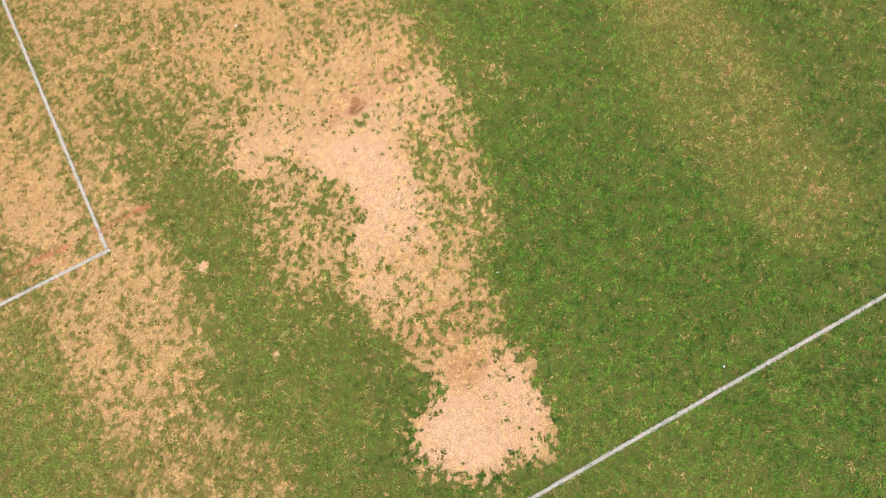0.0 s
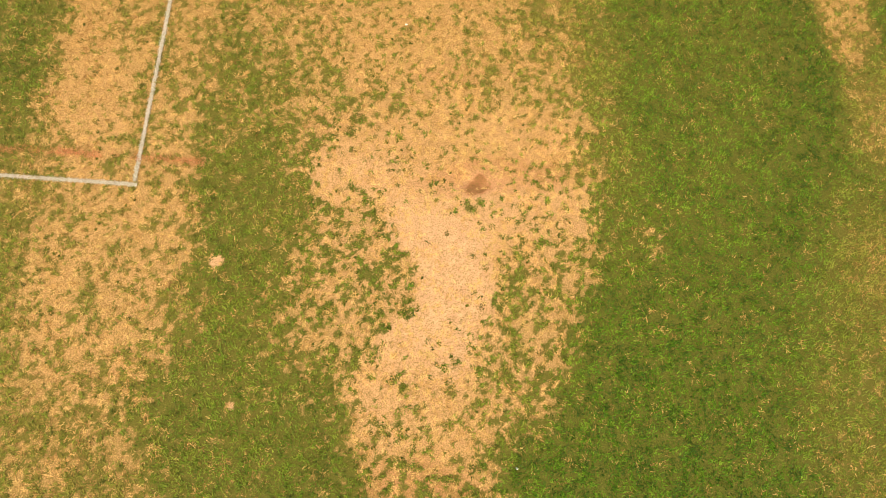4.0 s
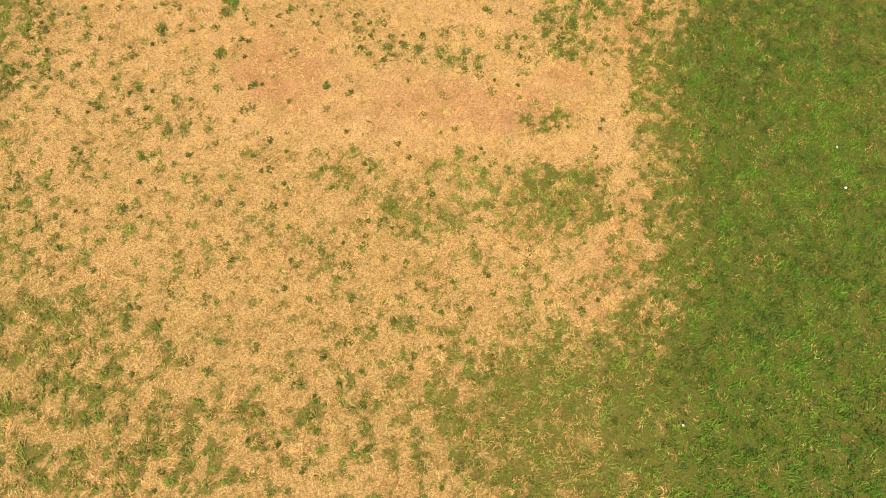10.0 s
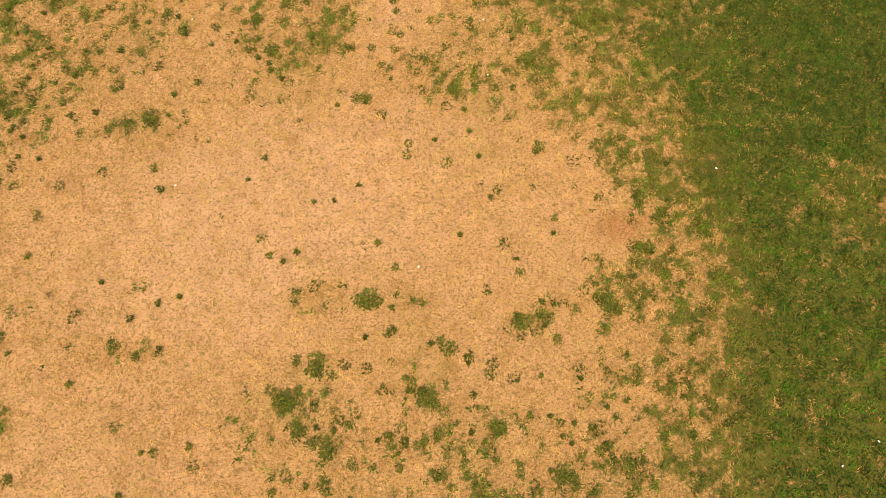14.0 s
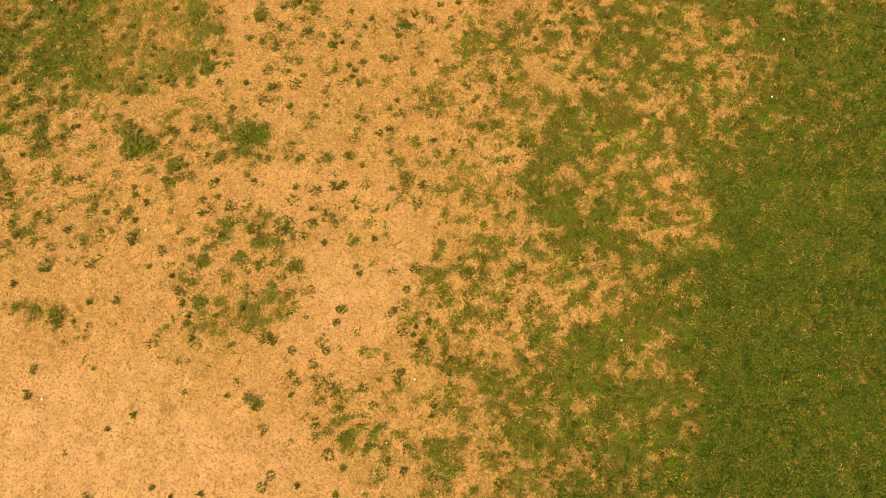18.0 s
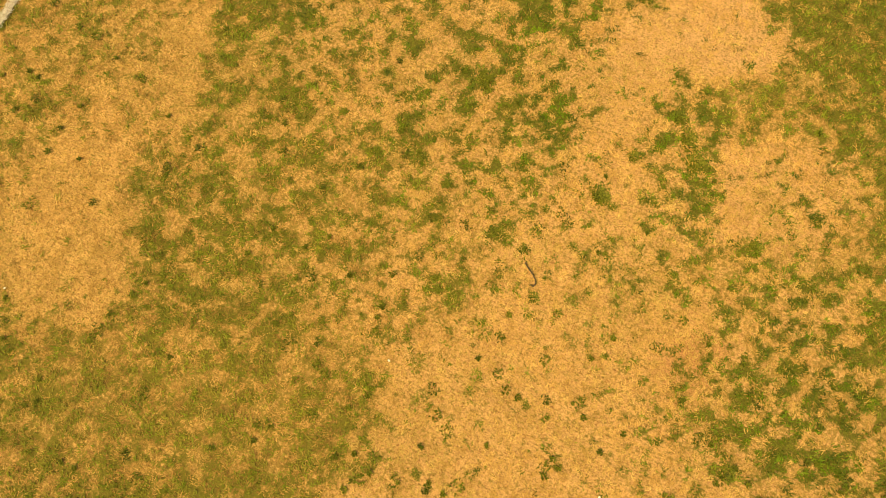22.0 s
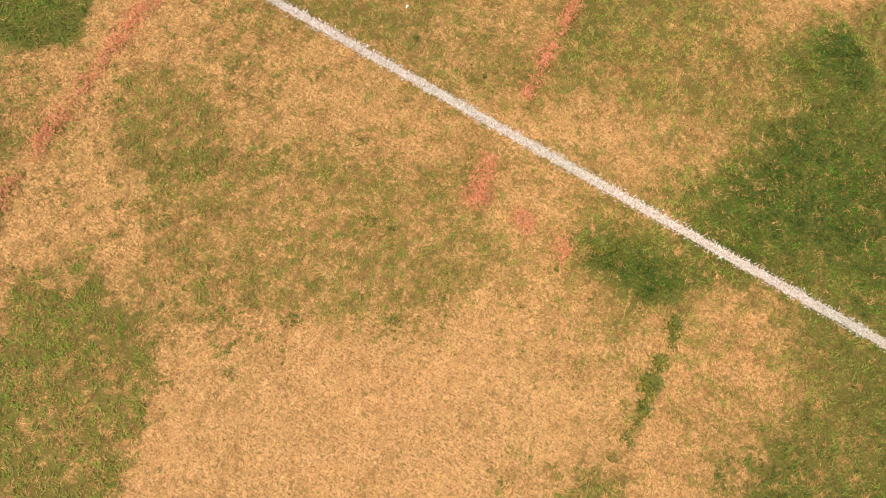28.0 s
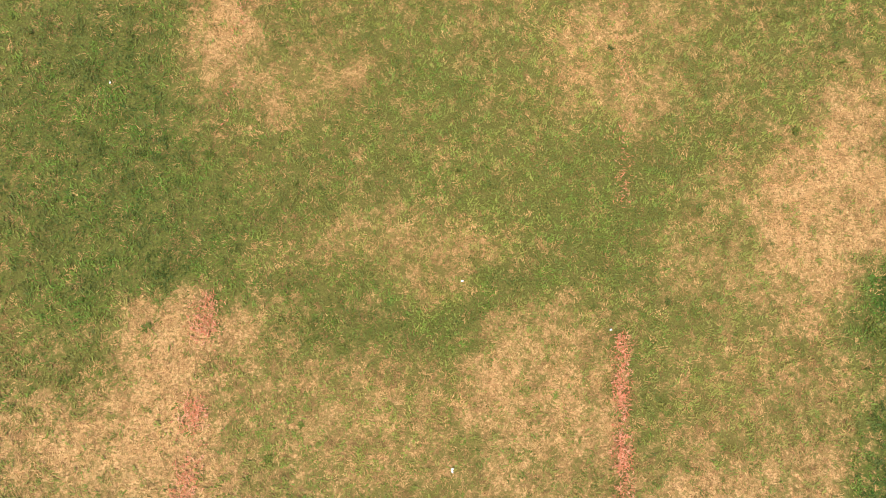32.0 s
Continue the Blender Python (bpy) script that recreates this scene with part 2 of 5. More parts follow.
patch(4.89, -0.57, 0.68, 1.09, 1, 0.55, 0.6, 0.6, soft=0.7)
patch(2.54, -1.19, 0.39, 0.81, 1, 0.5, 0.6, 0.5, soft=0.7)
patch(3.92, 0.45, 1.51, 0.40, 1, .2, 0.4, 0.8, soft=0.9)
patch(3.97, -0.33, 0.60, 1.28, 1, .05, .4, 1, soft=0.7)
patch(3.92, -1.73, 0.54, 0.55, 1, 0.08, 0.2, 1, soft=0.7)
patch(3.48, -1.18, 0.22, 0.24, 1, 0.8, 0.4, 0.5)
patch(3.90, -2.65, 0.83, 0.56, 1, 0.3, 0.8, 0.6, soft=0.7)
patch(3.99, -3.39, 0.66, 0.40, 1, 0.3, 0.6, 0.4, soft=0.7)
patch(4.01, -4.16, 0.54, 0.41, 1, 0.12, 0.5, 0.7, soft=0.7)
patch(3.68, -4.89, 0.87, 0.63, -17, 0, 0.05, 1)
patch(4.15, -4.54, 0.78, 0.47, -68, 0.08, 0.3, 0.9, soft=0.7)
patch(3.85, -3.76, 0.56, 0.32, -28, 0.25, 0.6, 0.4, soft=0.7)
patch(4.07, 1.45, 0.84, 0.75, 1, 0.3, 0.8, 0.5, soft=0.7)
patch(2.54, 3.23, 1.03, 0.80, 7, 0.46, 0.85, .3, soft=0.7)
patch(3.70, 2.25, 0.94, 0.94, 7, 0.43, 0.8, .3, soft=0.7)
patch(4.14, 1.64, 0.43, 0.38, 7, 0.2, 0.9, 0.6, soft=0.7)
patch(1.64, 2.14, 0.69, 1.29, 7, 0.62, 0.8, .15, soft=0.7)
patch(0.98, 1.40, 0.37, 1.30, 7, 0.7, 0.7, .15)
patch(0.30, 2.68, 0.26, 0.91, -2, .46, 0.9, .15)
patch(-0.49, 1.76, 0.44, 1.66, -2, .46, 0.95, .15, soft=0.7)
patch(4.93, 1.73, 0.73, 1.29, 7, 0.68, 0.7, 0.4, soft=0.7)
patch(5.28, 2.92, 0.70, 1.11, 7, 0.72, 0.7, 0.3)
patch(7.06, 1.66, 1.45, 4.13, 7, 0.97, 0.28, 0.3)
patch(-0.89, 15.74, 3.00, 1.96, 29, 0.5, 0.9, .25)
patch(-3.76, 20.00, 2.47, 1.45, 6, 0.70, 0.68, .1, soft=0.7)
patch(-3.97, 19.48, 2.27, 1.00, 32, 0.67, 0.70, .1, soft=0.7)
patch(-2.49, 17.30, 2.66, 1.82, 31, 0.44, 0.95, .1, soft=0.7)
patch(-3.80, 18.22, 1.98, 0.97, 6, 0.48, 0.95, .1, soft=0.7)
patch(1.90, 14.62, 2.76, 1.69, 27, 0.45, 0.8, .25)
patch(3.72, 13.55, 2.72, 1.75, 26, 0.42, 0.7, .3)
patch(4.01, 11.68, 1.95, 1.61, 26, 0.3, 0.6, .4)
patch(3.89, 10.24, 1.74, 1.79, -1, 0.15, 0.45, .45)
patch(3.56, 7.98, 2.30, 1.83, -2, 0.06, 0.4, .45)
patch(3.53, 5.73, 3.48, 2.26, 3, 0.14, 0.75, .4)
patch(3.36, 2.98, 1.48, 1.39, 8, .4, 0.85, 0.28)
patch(2.41, 4.12, 1.84, 1.03, 8, .34, 0.85, 0.33)
patch(3.66, 5.62, 2.05, 0.63, 9, 0.13, 0.7, 0.44)
patch(1.18, 2.66, 0.55, 0.93, 8, .72, .75, .4)
patch(0.33, 4.61, 0.46, 0.86, -2, .46, 0.9, 0.33)
patch(4.79, 5.23, 0.38, 0.22, 9, 0.72, 0.5, 0.22)
patch(4.17, 5.30, 0.25, 0.17, 9, 0.6, 0.6, 0.22)
patch(5.10, 3.24, 0.65, 0.93, 8, .74, .85, .4)
patch(5.48, 4.79, 0.45, 0.32, 9, 0.25, 0.8, 0.33)
patch(7.12, 4.06, 1.10, 3.19, 8, 0.95, 0.34, 0.17)
patch(3.25, 4.74, 1.68, 0.57, 3, .26, 0.8, 0.33)
patch(3.71, 5.94, 1.29, 0.33, 3, 0.06, 0.5, 0.44)
patch(3.40, 7.23, 2.17, 0.74, 3, 0.09, 0.5, 0.47)
patch(3.85, 6.67, 1.71, 0.31, 3, 0.2, 0.6, 0.39)
patch(1.66, 5.40, 0.53, 0.70, 3, .28, 0.7, 0.39)
patch(5.09, 5.24, 0.34, 0.23, 3, 0.75, 0.5, 0.22)
patch(4.40, 5.28, 0.42, 0.15, 3, 0.45, 0.7, 0.28)
patch(5.42, 4.85, 0.30, 0.33, 3, 0.15, 0.6, 0.33)
patch(5.58, 5.22, 0.23, 0.23, 3, 0.3, 0.6, 0.33)
patch(5.08, 6.70, 0.45, 0.26, 3, 0.4, 0.6, 0.33)
patch(2.21, 6.75, 0.07, 0.33, -7, 0.6, 0.4, 0.28)
patch(1.30, 7.24, 0.28, 0.38, 39, 0.3, 0.5, 0.39)
patch(5.76, 6.23, 0.20, 1.26, 3, 0.5, 0.7, 0.28)
patch(6.77, 5.87, 0.83, 2.64, 3, 0.93, 0.3, 0.17)
patch(3.69, 8.94, 2.15, 0.89, -2, 0.05, 0.35, 0.5)
patch(2.81, 7.88, 1.00, 0.63, -2, 0.03, 0.25, 0.52)
patch(3.86, 8.27, 0.38, 0.37, -2, 0.22, 0.5, 0.44)
patch(4.44, 8.63, 0.23, 0.28, -2, 0.16, 0.6, 0.44)
patch(5.03, 7.90, 0.58, 0.29, -18, 0.36, 0.6, 0.39)
patch(5.65, 8.66, 0.30, 0.40, -2, 0.3, 0.5, 0.39)
patch(5.31, 7.31, 0.32, 0.26, -2, 0.08, 0.3, 0.28)
patch(3.87, 7.33, 0.96, 0.38, -2, 0.1, 0.5, 0.44)
patch(4.16, 6.90, 0.85, 0.24, -2, 0.09, 0.5, 0.44)
patch(2.47, 7.41, 0.40, 0.22, -21, 0.03, 0.2, 0.19)
patch(2.27, 7.03, 0.08, 0.16, -2, 0.7, 0.4, 0.28)
patch(2.40, 8.23, 0.12, 0.06, 32, 0.95, 0.14, 0.28)
patch(5.14, 6.79, 0.37, 0.16, -2, 0.4, 0.6, 0.33)
patch(6.07, 8.36, 0.29, 1.23, -2, 0.6, 0.6, 0.28)
patch(5.84, 7.12, 0.23, 0.43, -2, 0.55, 0.6, 0.28)
patch(6.61, 7.85, 0.40, 2.13, -2, 0.84, 0.28, 0.22)
patch(6.93, 9.20, 0.15, 0.14, -2, .6, .3, .2)
patch(4.02, 9.27, 1.51, 0.50, -0, 0.02, 0.2, 0.52)
patch(4.67, 9.69, 0.88, 0.26, -0, 0.08, 0.4, 0.5)
patch(3.41, 10.37, 0.82, 0.48, -1, 0.2, 0.5, 0.44)
patch(3.02, 10.94, 0.53, 0.21, -1, 0.4, 0.5, 0.39)
patch(4.48, 10.92, 0.42, 0.44, -1, 0.06, 0.4, 0.47)
patch(3.48, 11.32, 0.23, 0.22, -1, 0.5, 0.5, 0.39)
patch(2.67, 11.60, 0.38, 0.30, -1, 0.85, 0.3, 0.22)
patch(4.00, 10.44, 0.16, 0.08, -1, 0.7, 0.6, 0.28)
patch(4.75, 10.14, 0.42, 0.28, -1, 0.25, 0.5, 0.44)
patch(5.27, 10.32, 0.27, 0.25, -1, 0.45, 0.7, 0.33)
patch(4.73, 11.44, 0.59, 0.25, -1, 0.4, 0.6, 0.33)
patch(5.38, 11.10, 0.29, 0.35, -1, 0.5, 0.7, 0.33)
patch(5.65, 10.10, 0.36, 0.40, -1, 0.5, 0.7, 0.33)
patch(6.73, 10.58, 0.87, 1.49, -1, 0.88, 0.1, 0.22)
patch(5.92, 9.68, 0.29, 0.37, -0, 0.6, 0.6, 0.33)
patch(5.64, 9.21, 0.15, 0.11, -0, 0.04, 0.2, 0.17)
patch(6.91, 9.23, 0.16, 0.11, -0, .6, .3, .2)
patch(3.69, 9.35, 1.00, 0.49, 25, 0.02, 0.15, 0.75)
patch(4.35, 10.83, 0.44, 0.45, 25, 0.06, 0.35, 0.52)
patch(3.54, 10.98, 0.20, 0.38, 24, 0.08, 0.4, 0.5)
patch(2.54, 10.60, 0.47, 0.46, 24, 0.36, 0.5, 0.39)
patch(3.85, 10.43, 0.34, 0.19, 35, 0.5, 0.6, 0.33)
patch(4.69, 10.14, 0.24, 0.18, 25, 0.3, 0.5, 0.44)
patch(4.92, 10.51, 0.33, 0.45, 25, 0.28, 0.6, 0.44)
patch(5.28, 10.88, 0.33, 0.71, 25, 0.5, 0.7, 0.33)
patch(5.89, 11.16, 0.39, 1.02, 25, 0.74, 0.3, 0.28)
patch(6.70, 11.54, 0.65, 1.98, 25, 0.95, 0.04, 0.17)
patch(4.48, 12.14, 0.33, 0.22, 24, 0.75, 0.3, 0.28)
patch(5.33, 11.97, 0.35, 0.31, -8, .78, .4, 0.22)
patch(4.92, 12.45, 0.33, 0.18, 24, 0.2, 0.6, 0.39)
patch(2.24, 12.17, 0.58, 0.32, 25, .74, 0.3, 0.22)
patch(2.17, 11.48, 0.37, 0.44, 25, .66, 0.3, 0.22)
patch(2.41, 12.15, 0.13, 0.10, 25, 0.12, 0.3, 0.22)
patch(3.05, 12.43, 0.37, 0.19, 15, 0.05, 0.3, 0.33)
patch(3.72, 12.36, 0.67, 0.23, 15, 0.12, 0.5, 0.39)
patch(4.03, 12.44, 0.25, 0.13, 25, 0.03, 0.3, 0.39)
patch(4.27, 10.96, 0.50, 0.45, 27, 0.03, 0.2, 0.75)
patch(3.02, 11.96, 0.16, 0.20, 25, 0.06, 0.2, 0.5)
patch(2.89, 10.73, 0.44, 0.30, 26, 0.35, 0.5, 0.39)
patch(3.24, 10.25, 0.48, 0.31, 27, 0.08, 0.3, 0.44)
patch(3.93, 10.48, 0.29, 0.17, 27, 0.45, 0.6, 0.33)
patch(3.53, 11.59, 0.53, 0.35, 26, 0.3, 0.6, 0.44)
patch(4.59, 12.21, 0.42, 0.34, 26, 0.55, 0.7, 0.33)
patch(3.56, 12.86, 0.55, 0.21, 25, 0.25, 0.6, 0.39)
patch(4.95, 12.52, 0.36, 0.25, 26, 0.3, 0.6, 0.39)
patch(5.30, 11.89, 0.34, 0.20, 6, .72, .45, 0.28)
patch(5.83, 11.93, 0.20, 0.17, 26, .58, 0.6, 0.39)
patch(4.89, 13.32, 0.56, 0.34, 25, .7, .3, 0.33)
patch(6.26, 12.75, 0.54, 1.92, 26, 0.9, 0.1, 0.17)
patch(2.17, 12.95, 0.66, 0.70, -3, .62, .8, 0.28)
patch(2.28, 12.32, 0.38, 0.14, -2, .74, .7, .3)
patch(1.16, 13.40, 0.26, 0.51, 5, 0.1, 0.95, 0.33)
patch(2.80, 12.32, 0.18, 0.17, 26, 0.1, 0.4, 0.22)
patch(3.15, 12.62, 0.39, 0.32, 26, 0.03, 0.2, 0.75)
patch(3.73, 12.46, 0.46, 0.25, 26, 0.06, 0.3, 0.5)
patch(2.24, 12.16, 0.29, 0.09, 26, 0.3, 0.4, 0.22)
patch(2.29, 11.75, 0.27, 0.25, 26, 0.7, 0.5, 0.22)
patch(3.50, 13.76, 0.68, 0.64, 26, 0.2, 0.7, 0.44)
patch(4.38, 13.67, 0.59, 0.48, 26, 0.26, 0.6, 0.44)
patch(4.26, 14.31, 0.28, 0.26, 25, 0.15, 0.4, 0.28)
patch(5.04, 13.99, 0.47, 0.84, 26, .55, .5, 0.39)
patch(5.69, 14.30, 0.32, 1.14, 26, .8, .25, 0.33)
patch(2.57, 14.25, 0.59, 0.35, 25, 0.5, 0.7, 0.33)
patch(3.42, 14.65, 0.74, 0.32, 25, 0.28, 0.6, 0.44)
patch(4.29, 15.21, 0.41, 0.25, 25, 0.12, 0.4, 0.44)
patch(3.47, 16.51, 0.38, 0.59, 27, 0.06, 0.2, 0.75)
patch(2.35, 15.16, 0.48, 0.47, 27, 0.22, 0.6, 0.44)
patch(3.34, 15.49, 0.36, 0.56, 27, 0.14, 0.4, 0.44)
patch(3.29, 14.81, 0.63, 0.51, 27, 0.26, 0.5, 0.44)
patch(3.83, 15.31, 0.17, 0.26, 27, 0.75, 0.3, 0.28)
patch(2.53, 16.06, 0.41, 0.38, 27, 0.4, 0.6, 0.39)
patch(1.23, 15.24, 0.46, 0.70, 16, 0.82, 0.3, 0.28)
patch(1.59, 15.50, 0.15, 0.14, 27, 0.1, 0.4, 0.28)
patch(0.95, 14.51, 0.47, 0.32, 59, 0.28, 0.95, 0.28)
patch(0.98, 13.70, 0.38, 0.46, -2, 0.1, 1, 0.33)
patch(0.98, 13.24, 0.34, 0.30, -1, 0.12, 1, 0.33)
patch(1.54, 14.18, 0.43, 0.63, 17, 0.62, 0.8, 0.28)
patch(2.53, 13.97, 0.71, 0.37, 27, 0.4, 0.7, 0.39)
patch(-0.40, 14.47, 0.42, 0.51, 27, 0.62, 0.8, 0.22)
patch(-0.41, 14.17, 0.18, 0.16, 27, 0.97, 0.06, 0.17)
patch(0.52, 13.10, 0.30, 0.43, 27, 0.35, 0.95, 0.28)
patch(0.06, 14.60, 0.20, 0.37, -6, 0.5, 0.9, 0.28)
patch(-1.19, 15.54, 1.85, 1.20, 29, 0.55, 0.95, 0.22)
# this patch is drier and less green to paint in a faded lens haze
patch(-0.41, 13.52, 0.58, 0.45, 27, .38, .95, .3)
patch(-0.79, 14.25, 0.48, 0.35, 28, .5, .95, .25)
patch(-1.48, 14.80, 0.44, 0.46, 28, .74, .7, .2)
patch(1.78, 12.57, 0.68, 0.33, 27, .56, .9, .3)
patch(2.42, 12.86, 0.45, 0.24, 27, .5, .9, .35)
patch(5.92, 12.91, 0.57, 0.60, 26, .82, .2, .3)
patch(2.98, 11.06, 0.45, 0.25, 27, .16, .5, .45)
patch(3.36, 11.52, 0.39, 0.31, 26, .18, .5, .5)
patch(3.41, 12.13, 0.45, 0.27, 26, .12, .5, .5)
patch(3.71, 12.98, 0.61, 0.35, 25, .14, .6, .45)
patch(1.76, 15.40, 0.65, 0.98, 17, .5, .55, .3, soft=0.6)
patch(2.39, 15.93, 0.56, 1.32, 28, .6, .35, .35, soft=0.6)
patch(-1.74, 14.97, 0.23, 0.35, 9, 1, 0.25, 0.17)
patch(-1.44, 15.49, 0.23, 0.27, 29, 0.08, 1, 0.28)
patch(-1.55, 15.85, 0.14, 0.26, 9, 0.12, 1, 0.28)
patch(-0.13, 16.74, 0.30, 0.40, 30, 0.1, 1, 0.28)
patch(0.35, 15.80, 0.41, 0.60, 19, 0.14, 1, 0.28)
patch(0.71, 16.77, 0.43, 1.51, 29, 0.78, 0.25, 0.22)
patch(-0.79, 15.08, 0.56, 0.30, 28, 0.3, 0.95, 0.22)
patch(-0.40, 15.46, 0.32, 0.23, 28, 0.35, 0.95, 0.22)
patch(-1.27, 16.42, 0.31, 0.30, 31, 0.88, 0.3, 0.22)
patch(-0.85, 16.05, 0.36, 0.32, 9, 0.86, 0.3, 0.22)
patch(-1.87, 16.24, 0.30, 0.15, 31, 0.4, 0.9, 0.22)
patch(-2.41, 15.92, 0.34, 0.18, 31, 0.85, 0.3, 0.22)
patch(-2.63, 15.55, 0.15, 0.11, 31, 0.9, 0.25, 0.22)
patch(-2.85, 15.96, 0.87, 0.18, 41, 0.05, 1, 0.28)
patch(-1.71, 16.63, 0.18, 0.18, 63, 0.85, 0.3, 0.22)
patch(-1.08, 16.94, 0.15, 0.28, 47, 0.14, 1, 0.28)
patch(-1.49, 16.65, 0.14, 0.19, -2, 0.12, 1, 0.28)
patch(-2.10, 15.43, 0.24, 0.11, 9, 0.3, 0.95, 0.22)
patch(-1.46, 14.48, 0.14, 0.09, 28, 0.15, 1, 0.22)
patch(-1.87, 14.31, 0.30, 0.28, 28, 0.82, 0.3, 0.22)
patch(-2.49, 15.17, 0.15, 0.11, 30, 0.7, 0.6, 0.22)
patch(-3.19, 15.65, 0.08, 0.27, 31, 0.95, 0.25, 0.17)
patch(-2.64, 16.65, 1.08, 0.59, 37, 0.02, 1, .3)
patch(-3.08, 15.99, 0.38, 0.38, 31, 0.03, 1, .3)
patch(-3.70, 15.82, 0.29, 0.64, 31, 0.82, 0.38, .1, soft=0.7)
patch(-3.32, 17.49, 0.74, 0.28, 37, 0.67, 0.80, .1, soft=0.7)
patch(-4.35, 16.82, 0.37, 0.44, 32, 0.17, 1.00, .1, soft=0.7)
patch(-4.13, 17.42, 0.21, 0.23, 32, 0.89, 0.33, .1, soft=0.7)
patch(-3.50, 16.91, 0.37, 0.11, 31, 0.46, 0.90, .1, soft=0.7)
patch(-1.67, 16.88, 0.14, 0.30, -1, 0.87, 0.33, .1, soft=0.7)
patch(-1.63, 17.60, 0.04, 0.33, 8, 0.82, 0.38, .1, soft=0.7)
patch(-2.00, 18.03, 0.26, 0.15, 5, .88, 0, .1, soft=0.8)
patch(-1.32, 17.32, 0.29, 0.44, 31, 0.15, 1.00, .1, soft=0.7)
# two green patches, kept denser and darker to paint in lens vignetting
patch(-0.74, 17.58, 0.48, 0.64, 31, .88, .12, .1, soft=0.9)
patch(-1.16, 18.79, 0.65, 0.59, 32, .88, .12, .1, soft=0.9)
patch(-2.26, 18.59, 0.32, 0.18, 10, 0.20, 1.00, .1, soft=0.7)
patch(-2.52, 17.99, 0.21, 0.21, 32, 0.18, 1.00, .1, soft=0.7)
patch(-3.34, 17.99, 0.37, 0.19, 32, 0.28, 1.00, .1, soft=0.7)
patch(-4.66, 17.69, 0.31, 0.53, 1, 0.19, 1.00, .1, soft=0.7)
patch(-4.19, 17.42, 0.23, 0.19, 32, 0.75, 0.38, .1, soft=0.7)
patch(-3.57, 18.06, 0.60, 0.26, 21, 0.36, 0.95, .1, soft=0.7)
patch(-3.75, 18.66, 0.93, 0.28, 5, 0.69, 0.80, .1, soft=0.7)
patch(-2.06, 19.91, 0.43, 0.19, 53, 0.39, 0.95, .05, soft=0.7)
patch(-1.63, 19.51, 0.18, 0.25, 32, 0.88, 0.33, .1, soft=0.7)
patch(-2.55, 19.19, 0.38, 0.28, 32, 0.77, 0.38, .1, soft=0.7)
patch(-2.29, 18.55, 0.35, 0.17, 11, 0.24, 1.00, .1, soft=0.7)
patch(-3.22, 18.66, 0.37, 0.18, 32, 0.40, 0.95, .1, soft=0.7)
# green patch whose extra darkness also stands for the vignette
patch(-1.49, 18.61, 0.50, 0.47, 31, .88, .1, .1, soft=0.9)
patch(-5.03, 19.46, 0.78, 0.32, 27, 0.88, 0.33, .1, soft=0.7)
patch(-5.86, 18.78, 0.30, 0.44, 33, 0.39, 0.95, .1, soft=0.7)
patch(-5.22, 18.62, 0.27, 0.18, 60, 0.69, 0.68, .1, soft=0.7)
patch(-4.92, 18.95, 0.21, 0.26, 11, 0.28, 0.95, .1, soft=0.7)
patch(-4.78, 18.52, 0.17, 0.22, 7, 0.30, 0.95, .1, soft=0.7)
patch(-4.26, 18.78, 0.30, 0.19, 12, 0.72, 0.68, .1, soft=0.7)
patch(-3.39, 19.70, 1.09, 0.45, 32, .9, .38, .1, soft=0.7)
patch(-3.28, 18.68, 0.45, 0.29, 2, 0.48, 0.90, .1, soft=0.7)
patch(-2.00, 19.85, 0.30, 0.32, 11, 0.39, 0.95, .05, soft=0.7)
patch(-2.48, 19.11, 0.27, 0.24, 31, 0.72, 0.68, .1, soft=0.7)
patch(-1.63, 19.48, 0.17, 0.21, 31, 0.88, 0.38, .1, soft=0.7)
patch(-3.82, 17.93, 0.85, 0.27, 10, 0.31, 0.95, .1, soft=0.7)
patch(-4.84, 17.66, 0.24, 0.36, -2, 0.24, 1.00, .1, soft=0.7)
patch(-4.24, 17.48, 0.22, 0.12, 31, 0.67, 0.70, .1, soft=0.7)
patch(-2.77, 18.37, 0.31, 0.12, 12, 0.25, 1.00, .1, soft=0.7)
patch(-1.97, 18.94, 0.32, 0.18, 31, 0.40, 0.95, .1, soft=0.7)
patch(-5.43, 20.05, 0.53, 0.69, 6, 0.88, 0.33, .1, soft=0.7)
patch(-3.87, 20.17, 0.88, 0.56, 6, 0.79, 0.53, .1, soft=0.7)
patch(-5.48, 18.92, 0.24, 0.15, 5, 0.75, 0.58, .1, soft=0.7)
patch(-5.02, 19.14, 0.20, 0.15, 6, 0.28, 0.95, .1, soft=0.7)
patch(-5.18, 18.56, 0.29, 0.19, 5, 0.31, 0.95, .1, soft=0.7)
patch(-4.77, 18.86, 0.12, 0.36, -3, 0.28, 0.95, .1, soft=0.7)
patch(-4.38, 18.73, 0.22, 0.24, 5, 0.74, 0.68, .1, soft=0.7)
patch(-4.61, 19.08, 0.13, 0.10, 5, 0.36, 0.95, .1, soft=0.7)
patch(-4.91, 20.62, 0.19, 0.28, 7, 0.31, 0.95, .1, soft=0.7)
patch(-4.48, 20.40, 0.28, 0.18, 7, 0.52, 0.90, .1, soft=0.7)
patch(-3.89, 19.57, 0.50, 0.12, 6, 0.52, 0.90, .1, soft=0.7)
patch(-3.29, 19.05, 0.34, 0.23, 5, 0.38, 0.95, .1, soft=0.7)
patch(-3.02, 20.57, 0.20, 0.22, 7, 0.52, 0.90, .1, soft=0.7)
patch(-2.76, 20.44, 0.17, 0.15, 6, 0.48, 0.90, .1, soft=0.7)
